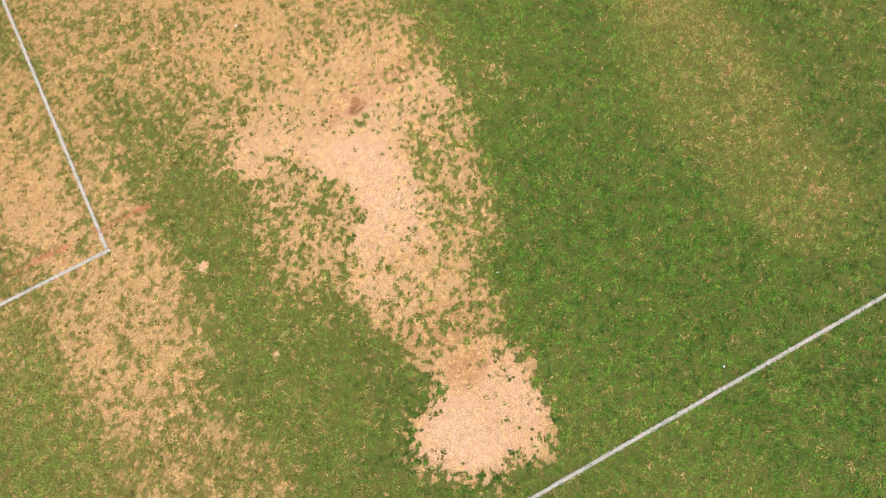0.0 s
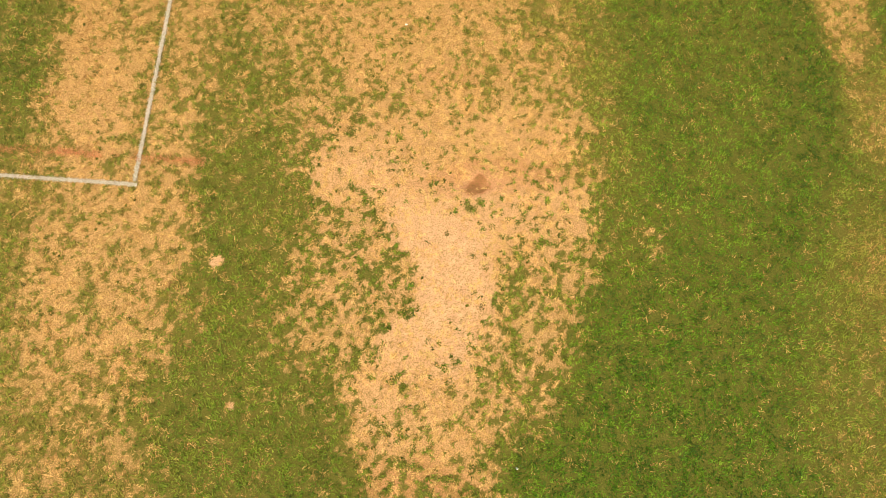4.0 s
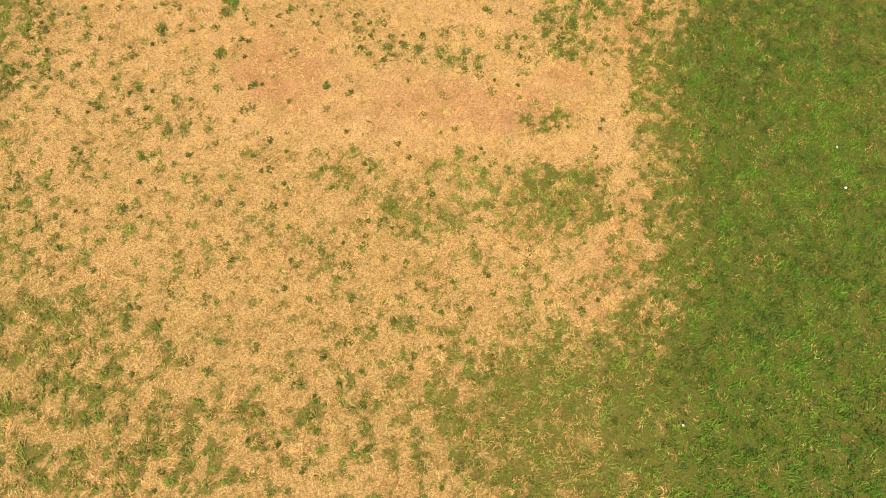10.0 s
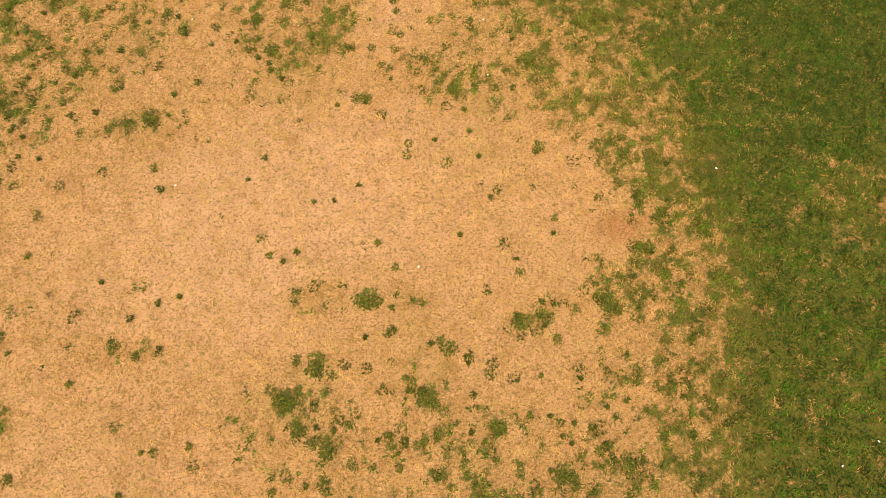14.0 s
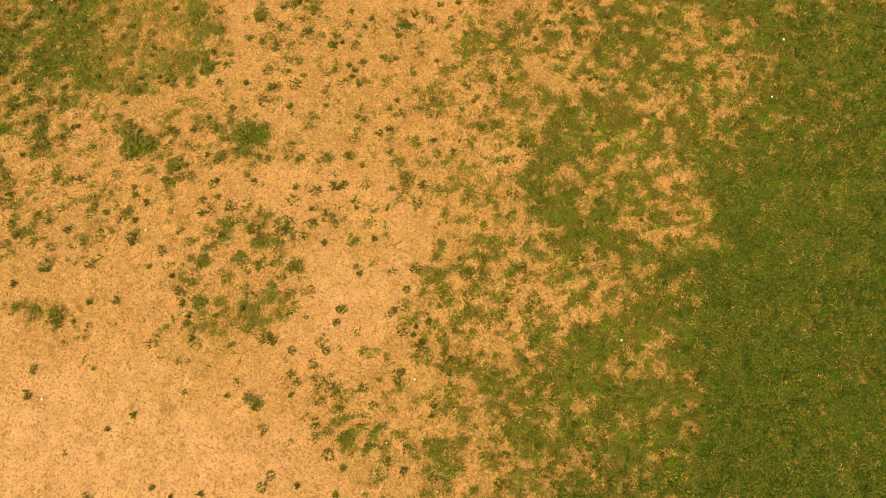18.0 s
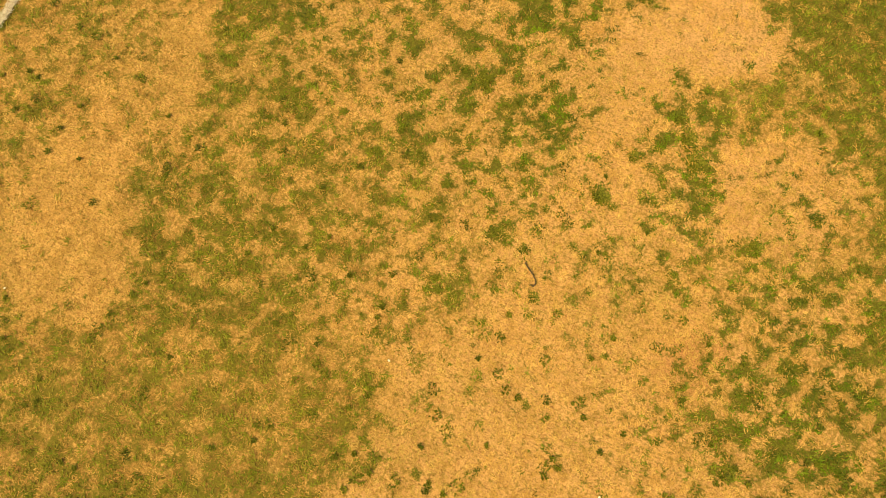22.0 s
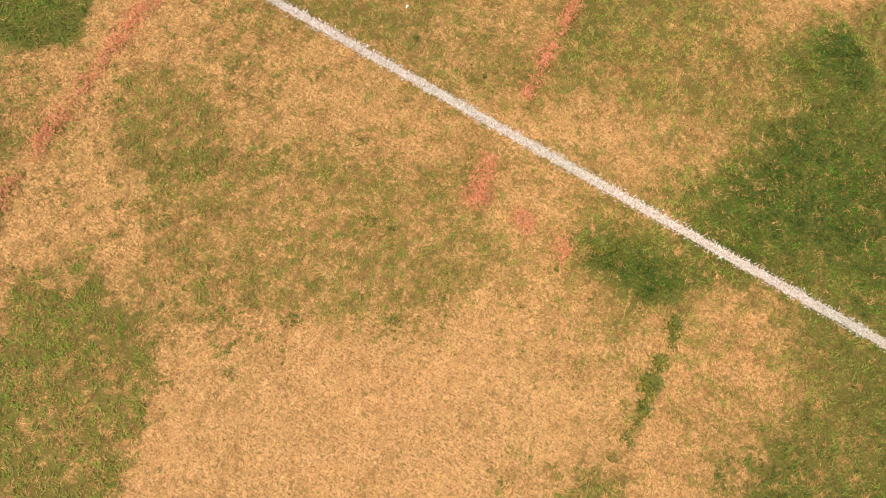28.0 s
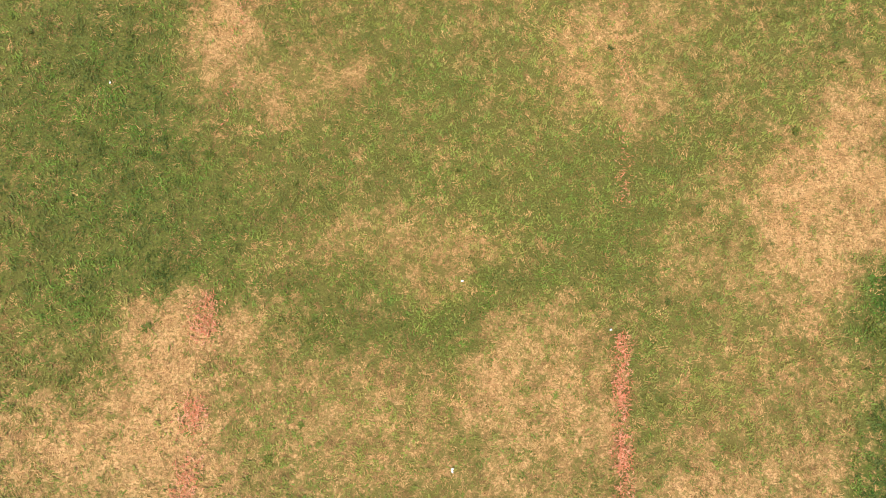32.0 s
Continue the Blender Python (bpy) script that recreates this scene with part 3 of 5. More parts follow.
patch(-3.06, 19.52, 0.30, 0.13, 6, 0.83, 0.48, .1, soft=0.7)
patch(-2.43, 19.18, 0.35, 0.26, 5, 0.69, 0.68, .1, soft=0.7)
patch(-1.93, 19.91, 0.27, 0.38, -10, .36, 0.95, .05, soft=0.7)
patch(-1.65, 20.44, 0.21, 0.34, 6, .4, 0.95, .05, soft=0.7)
patch(-2.41, 19.64, 0.26, 0.11, 25, 0.32, 0.95, .1, soft=0.7)
patch(-2.06, 18.79, 0.31, 0.15, 5, 0.36, 0.95, .1, soft=0.7)
patch(-1.67, 19.41, 0.11, 0.19, 5, 0.88, 0.38, .1, soft=0.7)
patch(-3.85, 18.68, 0.42, 0.14, 5, 0.61, 0.80, .1, soft=0.7)
patch(-1.67, -2.22, 0.87, 1.34, -14, 0.85, 0.65, 0.2, soft=0.6)
patch(-0.26, -1.42, 0.73, 1.22, -14, 0.33, 0.95, 0.15, soft=0.6)
patch(-0.13, -3.70, 0.84, 0.84, -14, 0.6, 0.9, 0.2, soft=0.6)
patch(3.97, -3.40, 0.71, 0.35, -14, 0.42, 0.6, 0.35, soft=0.6)
patch(-0.75, 1.51, 0.58, 1.56, 5, 0.25, 0.95, 0.1, soft=0.6)
patch(-0.12, -1.15, 0.87, 1.18, 5, 0.38, 0.95, 0.12, soft=0.6)
patch(3.90, 0.54, 1.63, 0.39, 5, 0.15, 0.5, 0.7, soft=0.6)
patch(5.07, -0.44, 0.50, 1.07, 5, 0.4, 0.6, 0.6, soft=0.6)
patch(2.81, -0.64, 0.44, 1.07, 5, 0.4, 0.6, 0.6, soft=0.6)
patch(3.97, -0.54, 0.54, 0.88, 5, 0.04, 0.3, 1, soft=0.6)
patch(3.87, -1.82, 0.48, 0.36, 5, 0.08, 0.3, 0.95, soft=0.6)
patch(3.31, -1.16, 0.15, 0.31, 5, 0.72, 0.4, 0.5, soft=0.6)
patch(9.25, 3.29, 0.39, 0.99, 5, 0.5, 1, 0.3, soft=0.3)
patch(-0.40, 3.03, 0.47, 1.18, 8, 0.42, 0.95, 0.2, soft=0.6)
patch(0.44, 3.15, 0.27, 1.18, 8, 0.42, 0.95, 0.2, soft=0.6)
patch(0.35, 0.36, 0.32, 1.17, 8, 0.42, 0.95, 0.15, soft=0.6)
patch(1.14, 2.42, 0.29, 1.26, 8, 0.72, 0.6, 0.2, soft=0.6)
patch(1.60, 2.18, 0.23, 0.85, 8, 0.48, 0.9, 0.2, soft=0.6)
patch(2.15, 1.79, 0.25, 0.50, 8, 0.76, 0.6, 0.2, soft=0.6)
patch(1.53, 0.01, 0.57, 0.78, 8, 0.84, 0.6, 0.25, soft=0.6)
patch(2.94, 3.06, 0.35, 0.23, 8, 0.6, 0.7, 0.3, soft=0.6)
patch(5.15, 1.99, 0.50, 0.83, 8, 0.6, 0.85, 0.3, soft=0.6)
patch(5.40, 0.56, 0.52, 0.63, 8, 0.5, 0.85, 0.45, soft=0.6)
patch(3.50, 0.50, 1.21, 0.39, 8, 0.14, 0.5, 0.75, soft=0.6)
patch(4.11, -0.03, 0.62, 0.46, 8, 0.03, 0.3, 1, soft=0.6)
patch(1.19, 3.33, 0.81, 0.85, 8, 0.5, 0.85, 0.3, soft=0.6)
patch(1.78, 1.81, 0.58, 0.44, 8, 0.68, 0.75, 0.25, soft=0.6)
patch(5.20, 2.35, 0.76, 0.49, 8, 0.6, 0.85, 0.3, soft=0.6)
patch(2.85, 3.19, 0.19, 0.23, 8, 0.62, 0.6, 0.3, soft=0.6)
patch(3.25, 2.60, 1.00, 0.82, 8, 0.3, 0.85, 0.3, soft=0.6)
patch(3.49, 4.54, 2.03, 0.47, 3, 0.32, 0.8, 0.33, soft=0.6)
patch(4.86, 5.24, 0.36, 0.17, 3, 0.6, 0.8, 0.3, soft=0.5)
patch(4.22, 5.27, 0.34, 0.15, 3, 0.36, 0.8, 0.33, soft=0.6)
patch(3.97, 4.99, 0.30, 0.17, 3, 0.46, 0.8, 0.3, soft=0.6)
patch(4.83, 4.98, 0.22, 0.15, 3, 0.52, 0.8, 0.3, soft=0.6)
patch(3.27, 5.29, 0.34, 0.15, 3, 0.4, 0.8, 0.3, soft=0.6)
patch(2.74, 5.30, 0.23, 0.19, 3, 0.38, 0.8, 0.3, soft=0.6)
patch(4.91, 6.65, 0.37, 0.24, 3, 0.5, 0.5, 0.4, soft=0.6)
patch(3.88, 6.29, 0.60, 0.09, 3, 0.42, 0.5, 0.4, soft=0.6)
patch(3.30, 6.55, 0.28, 0.16, 3, 0.34, 0.5, 0.4, soft=0.6)
patch(4.89, 5.85, 0.29, 0.16, 3, 0.48, 0.6, 0.35, soft=0.6)
patch(5.50, 4.85, 0.22, 0.33, 3, 0.22, 0.8, 0.33, soft=0.6)
patch(3.99, 8.93, 0.12, 0.08, -2, 0.4, 0.5, 0.4, soft=0.6)
patch(3.86, 8.33, 0.16, 0.13, -2, 0.48, 0.5, 0.4, soft=0.6)
patch(4.05, 7.97, 0.17, 0.23, -2, 0.42, 0.5, 0.4, soft=0.6)
patch(4.56, 8.28, 0.14, 0.19, -2, 0.36, 0.5, 0.4, soft=0.6)
patch(4.60, 7.98, 0.09, 0.09, -2, 0.45, 0.5, 0.4, soft=0.6)
patch(5.09, 7.90, 0.37, 0.15, -2, 0.48, 0.5, 0.4, soft=0.6)
patch(5.56, 7.91, 0.19, 0.14, -2, 0.5, 0.5, 0.4, soft=0.6)
patch(5.04, 8.73, 0.13, 0.08, -2, 0.4, 0.5, 0.4, soft=0.6)
patch(5.58, 8.88, 0.15, 0.17, -2, 0.35, 0.5, 0.4, soft=0.6)
patch(5.83, 7.87, 0.15, 1.29, -2, 0.5, 0.5, 0.3, soft=0.6)
patch(2.40, 8.23, 0.14, 0.07, -2, 0.6, 0.5, 0.4, soft=0.6)
patch(5.14, 7.06, 0.13, 0.12, -2, 0.5, 0.5, 0.4, soft=0.6)
patch(5.05, 6.74, 0.17, 0.11, -2, 0.55, 0.5, 0.4, soft=0.6)
patch(5.36, 6.79, 0.14, 0.10, -2, 0.5, 0.5, 0.4, soft=0.6)
patch(2.89, 8.68, 0.29, 0.10, -2, 0.25, 0.5, 0.4, soft=0.6)
patch(4.21, 7.01, 0.34, 0.17, -2, 0.24, 0.5, 0.4, soft=0.6)
patch(2.51, 11.40, 0.41, 0.20, -1, 0.75, 0.4, 0.3, soft=0.6)
patch(3.06, 11.02, 0.30, 0.16, -1, 0.5, 0.4, 0.35, soft=0.6)
patch(3.81, 10.75, 0.35, 0.19, -1, 0.46, 0.4, 0.35, soft=0.6)
patch(3.95, 10.42, 0.19, 0.11, -1, 0.55, 0.5, 0.35, soft=0.6)
patch(2.95, 9.96, 0.18, 0.11, -1, 0.48, 0.5, 0.4, soft=0.6)
patch(2.78, 10.60, 0.39, 0.19, -1, 0.28, 0.5, 0.4, soft=0.6)
patch(5.35, 10.84, 0.54, 0.48, -1, 0.52, 0.5, 0.3, soft=0.6)
patch(4.77, 10.14, 0.37, 0.15, -1, 0.4, 0.5, 0.4, soft=0.6)
patch(5.63, 9.70, 0.18, 0.18, -1, 0.45, 0.5, 0.4, soft=0.6)
patch(3.97, 8.92, 0.17, 0.10, -1, 0.32, 0.5, 0.4, soft=0.6)
patch(4.48, 8.87, 0.14, 0.08, -1, 0.3, 0.5, 0.4, soft=0.6)
patch(5.07, 8.76, 0.17, 0.08, -1, 0.4, 0.5, 0.4, soft=0.6)
patch(5.58, 8.83, 0.17, 0.14, -1, 0.5, 0.5, 0.35, soft=0.6)
patch(6.92, 9.33, 0.16, 0.16, -1, 0.4, 0.3, 0.3, soft=0.6)
patch(2.39, 11.52, 0.54, 0.27, 26, 0.76, 0.4, 0.28, soft=0.6)
patch(2.23, 10.96, 0.27, 0.17, 26, 0.55, 0.4, 0.3, soft=0.6)
patch(3.43, 11.35, 0.18, 0.13, 26, 0.58, 0.4, 0.35, soft=0.6)
patch(2.92, 11.00, 0.15, 0.11, 26, 0.5, 0.4, 0.35, soft=0.6)
patch(3.97, 10.40, 0.21, 0.11, 26, 0.5, 0.7, 0.35, soft=0.6)
patch(4.47, 12.05, 0.36, 0.23, 26, 0.62, 0.5, 0.3, soft=0.6)
patch(5.30, 11.91, 0.28, 0.23, 26, 0.86, 0.2, 0.22, soft=0.6)
patch(4.42, 12.45, 0.23, 0.17, 26, 0.5, 0.5, 0.35, soft=0.6)
patch(5.74, 10.96, 0.44, 0.65, 26, 0.7, 0.4, 0.28, soft=0.6)
patch(5.24, 10.29, 0.20, 0.12, 26, 0.5, 0.5, 0.35, soft=0.6)
patch(4.91, 10.43, 0.18, 0.09, 26, 0.34, 0.6, 0.4, soft=0.6)
patch(5.10, 12.77, 0.36, 0.20, 26, 0.5, 0.5, 0.35, soft=0.6)
patch(2.16, 12.81, 0.61, 0.54, 26, 0.7, 0.6, 0.25, soft=0.6)
patch(2.34, 12.16, 0.14, 0.11, 26, 0.35, 0.5, 0.3, soft=0.6)
patch(2.47, 11.74, 0.24, 0.33, 26, 0.62, 0.5, 0.25, soft=0.6)
patch(5.35, 13.01, 0.71, 0.71, 26, 0.56, 0.45, 0.35, soft=0.6)
patch(4.87, 14.16, 0.73, 0.46, 26, 0.42, 0.6, 0.4, soft=0.6)
patch(6.30, 13.04, 0.27, 0.55, 26, 0.82, 0.25, 0.25, soft=0.6)
patch(5.91, 14.29, 0.18, 0.65, 26, 0.72, 0.3, 0.3, soft=0.6)
patch(1.56, 14.30, 0.62, 0.72, 27, 0.56, 0.7, 0.3, soft=0.6)
patch(2.01, 12.90, 0.85, 0.48, 27, 0.56, 0.95, 0.22, soft=0.6)
patch(3.80, 15.22, 0.12, 0.18, 27, 0.86, 0.2, 0.3, soft=0.6)
patch(3.93, 14.86, 0.18, 0.18, 27, 0.42, 0.4, 0.4, soft=0.6)
patch(4.79, 14.44, 0.34, 0.64, 27, 0.52, 0.4, 0.4, soft=0.6)
patch(3.68, 15.92, 0.44, 0.19, 27, 0.12, 0.3, 0.55, soft=0.6)
patch(2.99, 16.34, 0.25, 0.38, 27, 0.52, 0.4, 0.45, soft=0.6)
patch(-0.31, 14.30, 0.18, 0.18, 27, 0.75, 0.6, 0.2, soft=0.6)
patch(0.95, 14.87, 0.18, 0.24, 27, 0.2, 1, 0.25, soft=0.6)
patch(1.13, 13.41, 0.30, 0.41, 27, 0.14, 1, 0.28, soft=0.6)
patch(1.80, 13.93, 0.53, 0.61, 27, 0.55, 0.7, 0.28, soft=0.6)
patch(-0.82, 14.52, 0.49, 0.41, 28, 0.42, 0.95, 0.18, soft=0.6)
patch(-1.76, 14.92, 0.23, 0.31, 28, 0.97, 0.3, 0.1, soft=0.6)
patch(-1.38, 15.20, 0.19, 0.41, 28, 0.55, 0.85, 0.15, soft=0.6)
patch(-0.94, 16.07, 0.43, 0.32, 28, 0.74, 0.65, 0.15, soft=0.6)
patch(-1.61, 15.75, 0.20, 0.31, 28, 0.16, 1, 0.2, soft=0.6)
patch(-3.21, 17.48, 0.64, 0.29, 31, 0.58, 0.85, 0.1, soft=0.6)
patch(-3.88, 16.23, 0.32, 0.50, 31, 0.74, 0.6, 0.1, soft=0.6)
patch(-1.35, 17.79, 0.36, 0.29, 31, 0.3, 1, 0.1, soft=0.6)
patch(-0.92, 17.93, 0.23, 0.52, 31, 0.8, 0.3, 0.1, soft=0.6)
patch(-4.21, 18.79, 0.43, 0.28, 5, 0.6, 0.85, 0.1, soft=0.6)
patch(-2.41, 19.78, 0.30, 0.27, 5, 0.66, 0.8, 0.1, soft=0.6)
patch(-3.84, 19.63, 0.35, 0.16, 5, 0.6, 0.85, 0.1, soft=0.6)
patch(-1.75, 20.13, 0.25, 0.39, 5, 0.26, 0.95, 0.05, soft=0.6)
patch(-2.11, 19.03, 0.34, 0.31, 5, 0.62, 0.8, 0.1, soft=0.6)
patch(-2.86, 20.84, 0.35, 0.17, 5, 0.5, 0.9, 0.1, soft=0.6)
patch(-3.23, 18.88, 0.28, 0.28, 5, 0.42, 0.95, 0.1, soft=0.6)
patch(4.25, 11.09, 0.29, 0.25, -1, 0.22, 0.5, 0.45, soft=0.6)
patch(6.92, 9.33, 0.14, 0.14, -1, 0.62, 0.4, 0.3, soft=0.6)
patch(5.57, 12.22, 0.16, 0.38, 26, 0.52, 0.4, 0.35, soft=0.6)
patch(2.56, 11.65, 0.33, 0.39, 26, 0.52, 0.85, 0.25, soft=0.6)
patch(4.71, 13.12, 0.38, 0.26, 26, 0.4, 0.5, 0.4, soft=0.6)
patch(4.40, 12.04, 0.37, 0.23, 26, 0.33, 0.6, 0.4, soft=0.6)
patch(3.10, 11.09, 0.34, 0.17, 26, 0.3, 0.6, 0.35, soft=0.6)
patch(3.80, 15.24, 0.18, 0.27, 27, 0.45, 0.4, 0.4, soft=0.6)
patch(2.60, 15.08, 0.19, 0.25, 27, 0.45, 0.5, 0.38, soft=0.6)
patch(-1.61, 15.75, 0.20, 0.31, 28, 0.32, 1, 0.2, soft=0.6)
patch(-0.46, 14.32, 0.41, 0.20, 28, 0.5, 0.95, 0.18, soft=0.6)
patch(-4.24, 17.42, 0.22, 0.19, 31, 0.6, 0.9, 0.1, soft=0.6)
patch(-4.21, 18.77, 0.45, 0.29, 5, 0.52, 1, 0.1, soft=0.6)
patch(-4.31, 17.50, 0.25, 0.20, 31, 0.58, 0.95, 0.1, soft=0.6)
patch(4.80, 0.21, 1.73, 0.52, -14, 0.25, 0.5, 0.75, soft=0.6)
patch(3.48, -2.37, 0.57, 0.48, -14, 0.3, 0.6, 0.7, soft=0.6)
patch(5.11, -1.29, 0.42, 1.26, -14, 0.5, 0.6, 0.6, soft=0.6)
patch(2.15, 15.21, 0.64, 0.64, 27, 0.44, 0.5, 0.4, soft=0.6)
patch(1.02, 15.62, 0.24, 0.83, 27, 0.62, 0.6, 0.3, soft=0.6)
patch(-0.41, 14.23, 0.17, 0.20, 27, 0.78, 0.7, 0.2, soft=0.6)
patch(-1.25, 14.67, 0.32, 0.53, 27, 0.6, 0.85, 0.2, soft=0.6)
patch(1.04, 14.48, 0.16, 0.44, 27, 0.22, 0.95, 0.28, soft=0.6)
patch(6.13, 0.17, 0.32, 0.90, 5, 0.9, 0.4, 0.3, soft=0.6)
patch(6.92, 9.33, 0.17, 0.17, -1, 0.8, 0.4, 0.3, soft=0.6)
patch(-0.98, 17.95, 0.31, 0.52, 31, 0.74, 0.6, 0.1, soft=0.6)
patch(-1.37, 17.84, 0.29, 0.24, 31, 0.34, 1, 0.1, soft=0.6)
patch(5.50, 4.85, 0.22, 0.33, 3, 0.24, 0.8, 0.33, soft=0.6)
patch(5.83, 2.68, 0.28, 1.70, 8, 0.78, 0.6, 0.3, soft=0.8)
patch(5.19, 11.93, 0.35, 0.28, 26, 0.66, 0.4, 0.28, soft=0.6)
patch(4.40, 15.30, 0.27, 0.24, 27, 0.3, 0.4, 0.42, soft=0.6)
patch(3.30, -1.03, 0.31, 0.43, 5, 0.44, 0.5, 0.6, soft=0.6)
patch(3.84, 1.31, 1.54, 0.40, 5, 0.32, 0.7, 0.5, soft=0.8)
patch(4.36, 0.33, 0.26, 0.13, 7, 0, 0, 0.9, soft=0.4)
patch(5.19, 11.18, 0.45, 0.31, 26, 0.42, 0.5, 0.38, soft=0.6)
patch(3.82, 10.61, 0.26, 0.17, 26, 0.34, 0.5, 0.38, soft=0.6)
patch(5.86, 13.59, 0.40, 0.46, 26, 0.78, 0.25, 0.25, soft=0.6)
patch(3.61, 12.17, 0.59, 0.53, 26, 0.27, 0.5, 0.4, soft=0.6)
patch(-4.23, 17.46, 0.26, 0.23, 31, 0.55, 0.95, 0.1, soft=0.6)
patch(-3.40, 17.37, 0.63, 0.23, 31, 0.45, 0.95, 0.1, soft=0.6)
patch(3.34, 16.40, 0.25, 0.44, 27, 0.2, 0.4, 0.4, soft=0.6)
patch(3.12, 2.21, 2.11, 0.83, -28, 0.48, 0.8, 0.3, soft=0.8)
patch(3.45, 2.51, 1.33, 0.91, 5, 0.46, 0.8, 0.25, soft=0.8)
patch(3.80, 0.99, 1.33, 0.27, 5, 0.3, 0.6, 0.55, soft=0.8)
patch(-3.62, 15.87, 0.29, 0.56, 31, 0.66, 0.8, 0.1, soft=0.7)
patch(-1.71, 16.86, 0.10, 0.28, 31, 0.8, 0.4, 0.1, soft=0.6)
patch(-1.96, 16.88, 0.10, 0.15, 31, 0.2, 1, 0.25, soft=0.6)
patch(-1.42, 15.47, 0.19, 0.21, 28, 0.18, 1, 0.2, soft=0.6)
patch(-1.55, 15.85, 0.11, 0.16, 28, 0.25, 1, 0.2, soft=0.6)
patch(-1.54, 16.51, 0.14, 0.11, 28, 0.2, 1, 0.2, soft=0.6)
patch(0.63, 17.07, 0.32, 0.97, 28, 0.84, 0.15, 0.2, soft=0.6)
patch(-1.76, 14.98, 0.20, 0.28, 28, 0.97, 0.25, 0.1, soft=0.6)
patch(-1.80, 14.40, 0.41, 0.27, 28, 0.6, 0.85, 0.15, soft=0.6)
patch(4.55, 8.12, 0.90, 0.23, -2, 0.28, 0.5, 0.4, soft=0.8)
patch(-1.71, 16.80, 0.27, 0.37, 31, 0.22, 1, 0.2, soft=0.6)
patch(3.34, 2.25, 1.12, 0.76, 9, 0.28, 0.85, 0.3, soft=0.8)
patch(4.39, 0.94, 0.96, 0.34, 9, 0.2, 0.7, 0.5, soft=0.8)
patch(-1.67, 16.80, 0.09, 0.31, -1, 0.7, 0.7, 0.1, soft=0.6)
patch(-5.16, 17.60, 0.29, 0.31, 61, 1, .32, .2, soft=0.12)
patch(1.18, -0.91, 0.09, 0.08, 1, 0, 0.1, 1, soft=0.3, wavy=False)
patch(1.62, -2.62, 0.05, 0.05, 1, 0, 0.1, 1, soft=0.3, wavy=False)
patch(-1.54, 19.51, 0.13, 0.20, 32, .98, 0, .1, soft=0.6)
damp(4.36, 0.33, 0.20, 0.09, 7, .9)
damp(4.62, 0.49, 0.99, 0.24, 7, .45)
damp(3.92, -3.39, 0.63, 0.29, 1, .5)
damp(3.97, -4.06, 0.36, 0.21, 1, .6)
damp(2.47, 7.44, 0.40, 0.22, -21, .55)
damp(5.31, 7.31, 0.32, 0.20, -2, .5)
damp(5.64, 9.21, 0.15, 0.10, -0, .7)
damp(3.05, 12.43, 0.30, 0.14, 15, .5)
damp(2.41, 12.15, 0.13, 0.09, 25, .6)
damp(4.30, 14.15, 0.15, 0.19, 26, .5)
damp(2.24, 12.16, 0.27, 0.09, 26, .6)
damp(2.70, 6.14, 0.43, 0.25, 3, .4)
damp(5.42, 4.78, 0.22, 0.21, 3, .4)
damp(2.66, 7.42, 0.29, 0.19, 4, .5)
damp(1.63, 15.41, 0.09, 0.13, 27, .6)
damp(-1.55, 15.85, 0.11, 0.23, 30, .3)
damp(6.91, 9.23, 0.12, 0.10, -0, .35)
damp(6.93, 9.20, 0.14, 0.13, -2, .3)
damp(3.67, 5.94, 1.17, 0.24, 3, .22)
lime_and_haze(1.68, 4.70, 0.22, 0.16, 9, .4)
lime_and_haze(4.17, 5.30, 0.25, 0.17, 9, .4)
lime_and_haze(4.22, 4.60, 0.25, 0.21, 9, .35)
lime_and_haze(4.25, 5.31, 0.34, 0.13, 3, .4)
lime_and_haze(3.06, 6.11, 0.20, 0.21, 3, .4)
lime_and_haze(1.58, 4.87, 0.18, 0.13, 3, .4)
lime_and_haze(1.95, 6.65, 0.10, 0.11, 3, .5)
lime_and_haze(-0.42, 14.20, 0.24, 0.20, 27, .35)
lime_and_haze(-0.43, 14.22, 0.25, 0.17, 28, .45)
lime_and_haze(-3.61, 15.73, 0.28, 0.55, 31, .3)
lime_and_haze(-1.17, -2.52, 0.76, 0.84, 1, .3)
lime_and_haze(0.49, -1.79, 0.46, 0.32, 1, .3)
lime_and_haze(4.80, -2.41, 0.68, 0.46, 1, .25)
lime_and_haze(5.29, 0.13, 0.29, 0.23, 7, .4)
lime_and_haze(4.45, 8.88, 0.20, 0.15, -2, .3)
lime_and_haze(2.56, 6.94, 0.08, 0.05, -2, .4)
lime_and_haze(-0.93, 15.62, 0.21, 0.11, 29, .3)
lime_and_haze(-1.36, 15.20, 0.13, 0.10, 29, .3)
lime_and_haze(-2.38, 19.18, 0.35, 0.28, 32, .15)
lime_and_haze(8.68, -1.36, 2.20, 1.58, -29, .12)
lime_and_haze(7.18, -5.19, 3.32, 2.58, -28, .2)
lime_and_haze(7.02, 4.99, 0.95, 2.23, 6, .12)
lime_and_haze(6.91, -6.95, 2.49, 1.18, -28, .3)
lime_and_haze(6.83, -1.52, 2.02, 5.22, 1, .12)
lime_and_haze(1.52, -2.92, 0.82, 1.94, 1, .15)
lime_and_haze(-1.67, -2.22, 0.95, 1.58, -14, 0.55)
damp(3.99, -3.33, 0.63, 0.28, -14, 0.5)
lime_and_haze(5.66, -4.85, 1.38, 1.00, -14, 0.25)
damp(4.12, 1.78, 0.33, 0.22, 8, 0.3)
damp(2.31, 1.05, 0.22, 0.16, 8, 0.25)
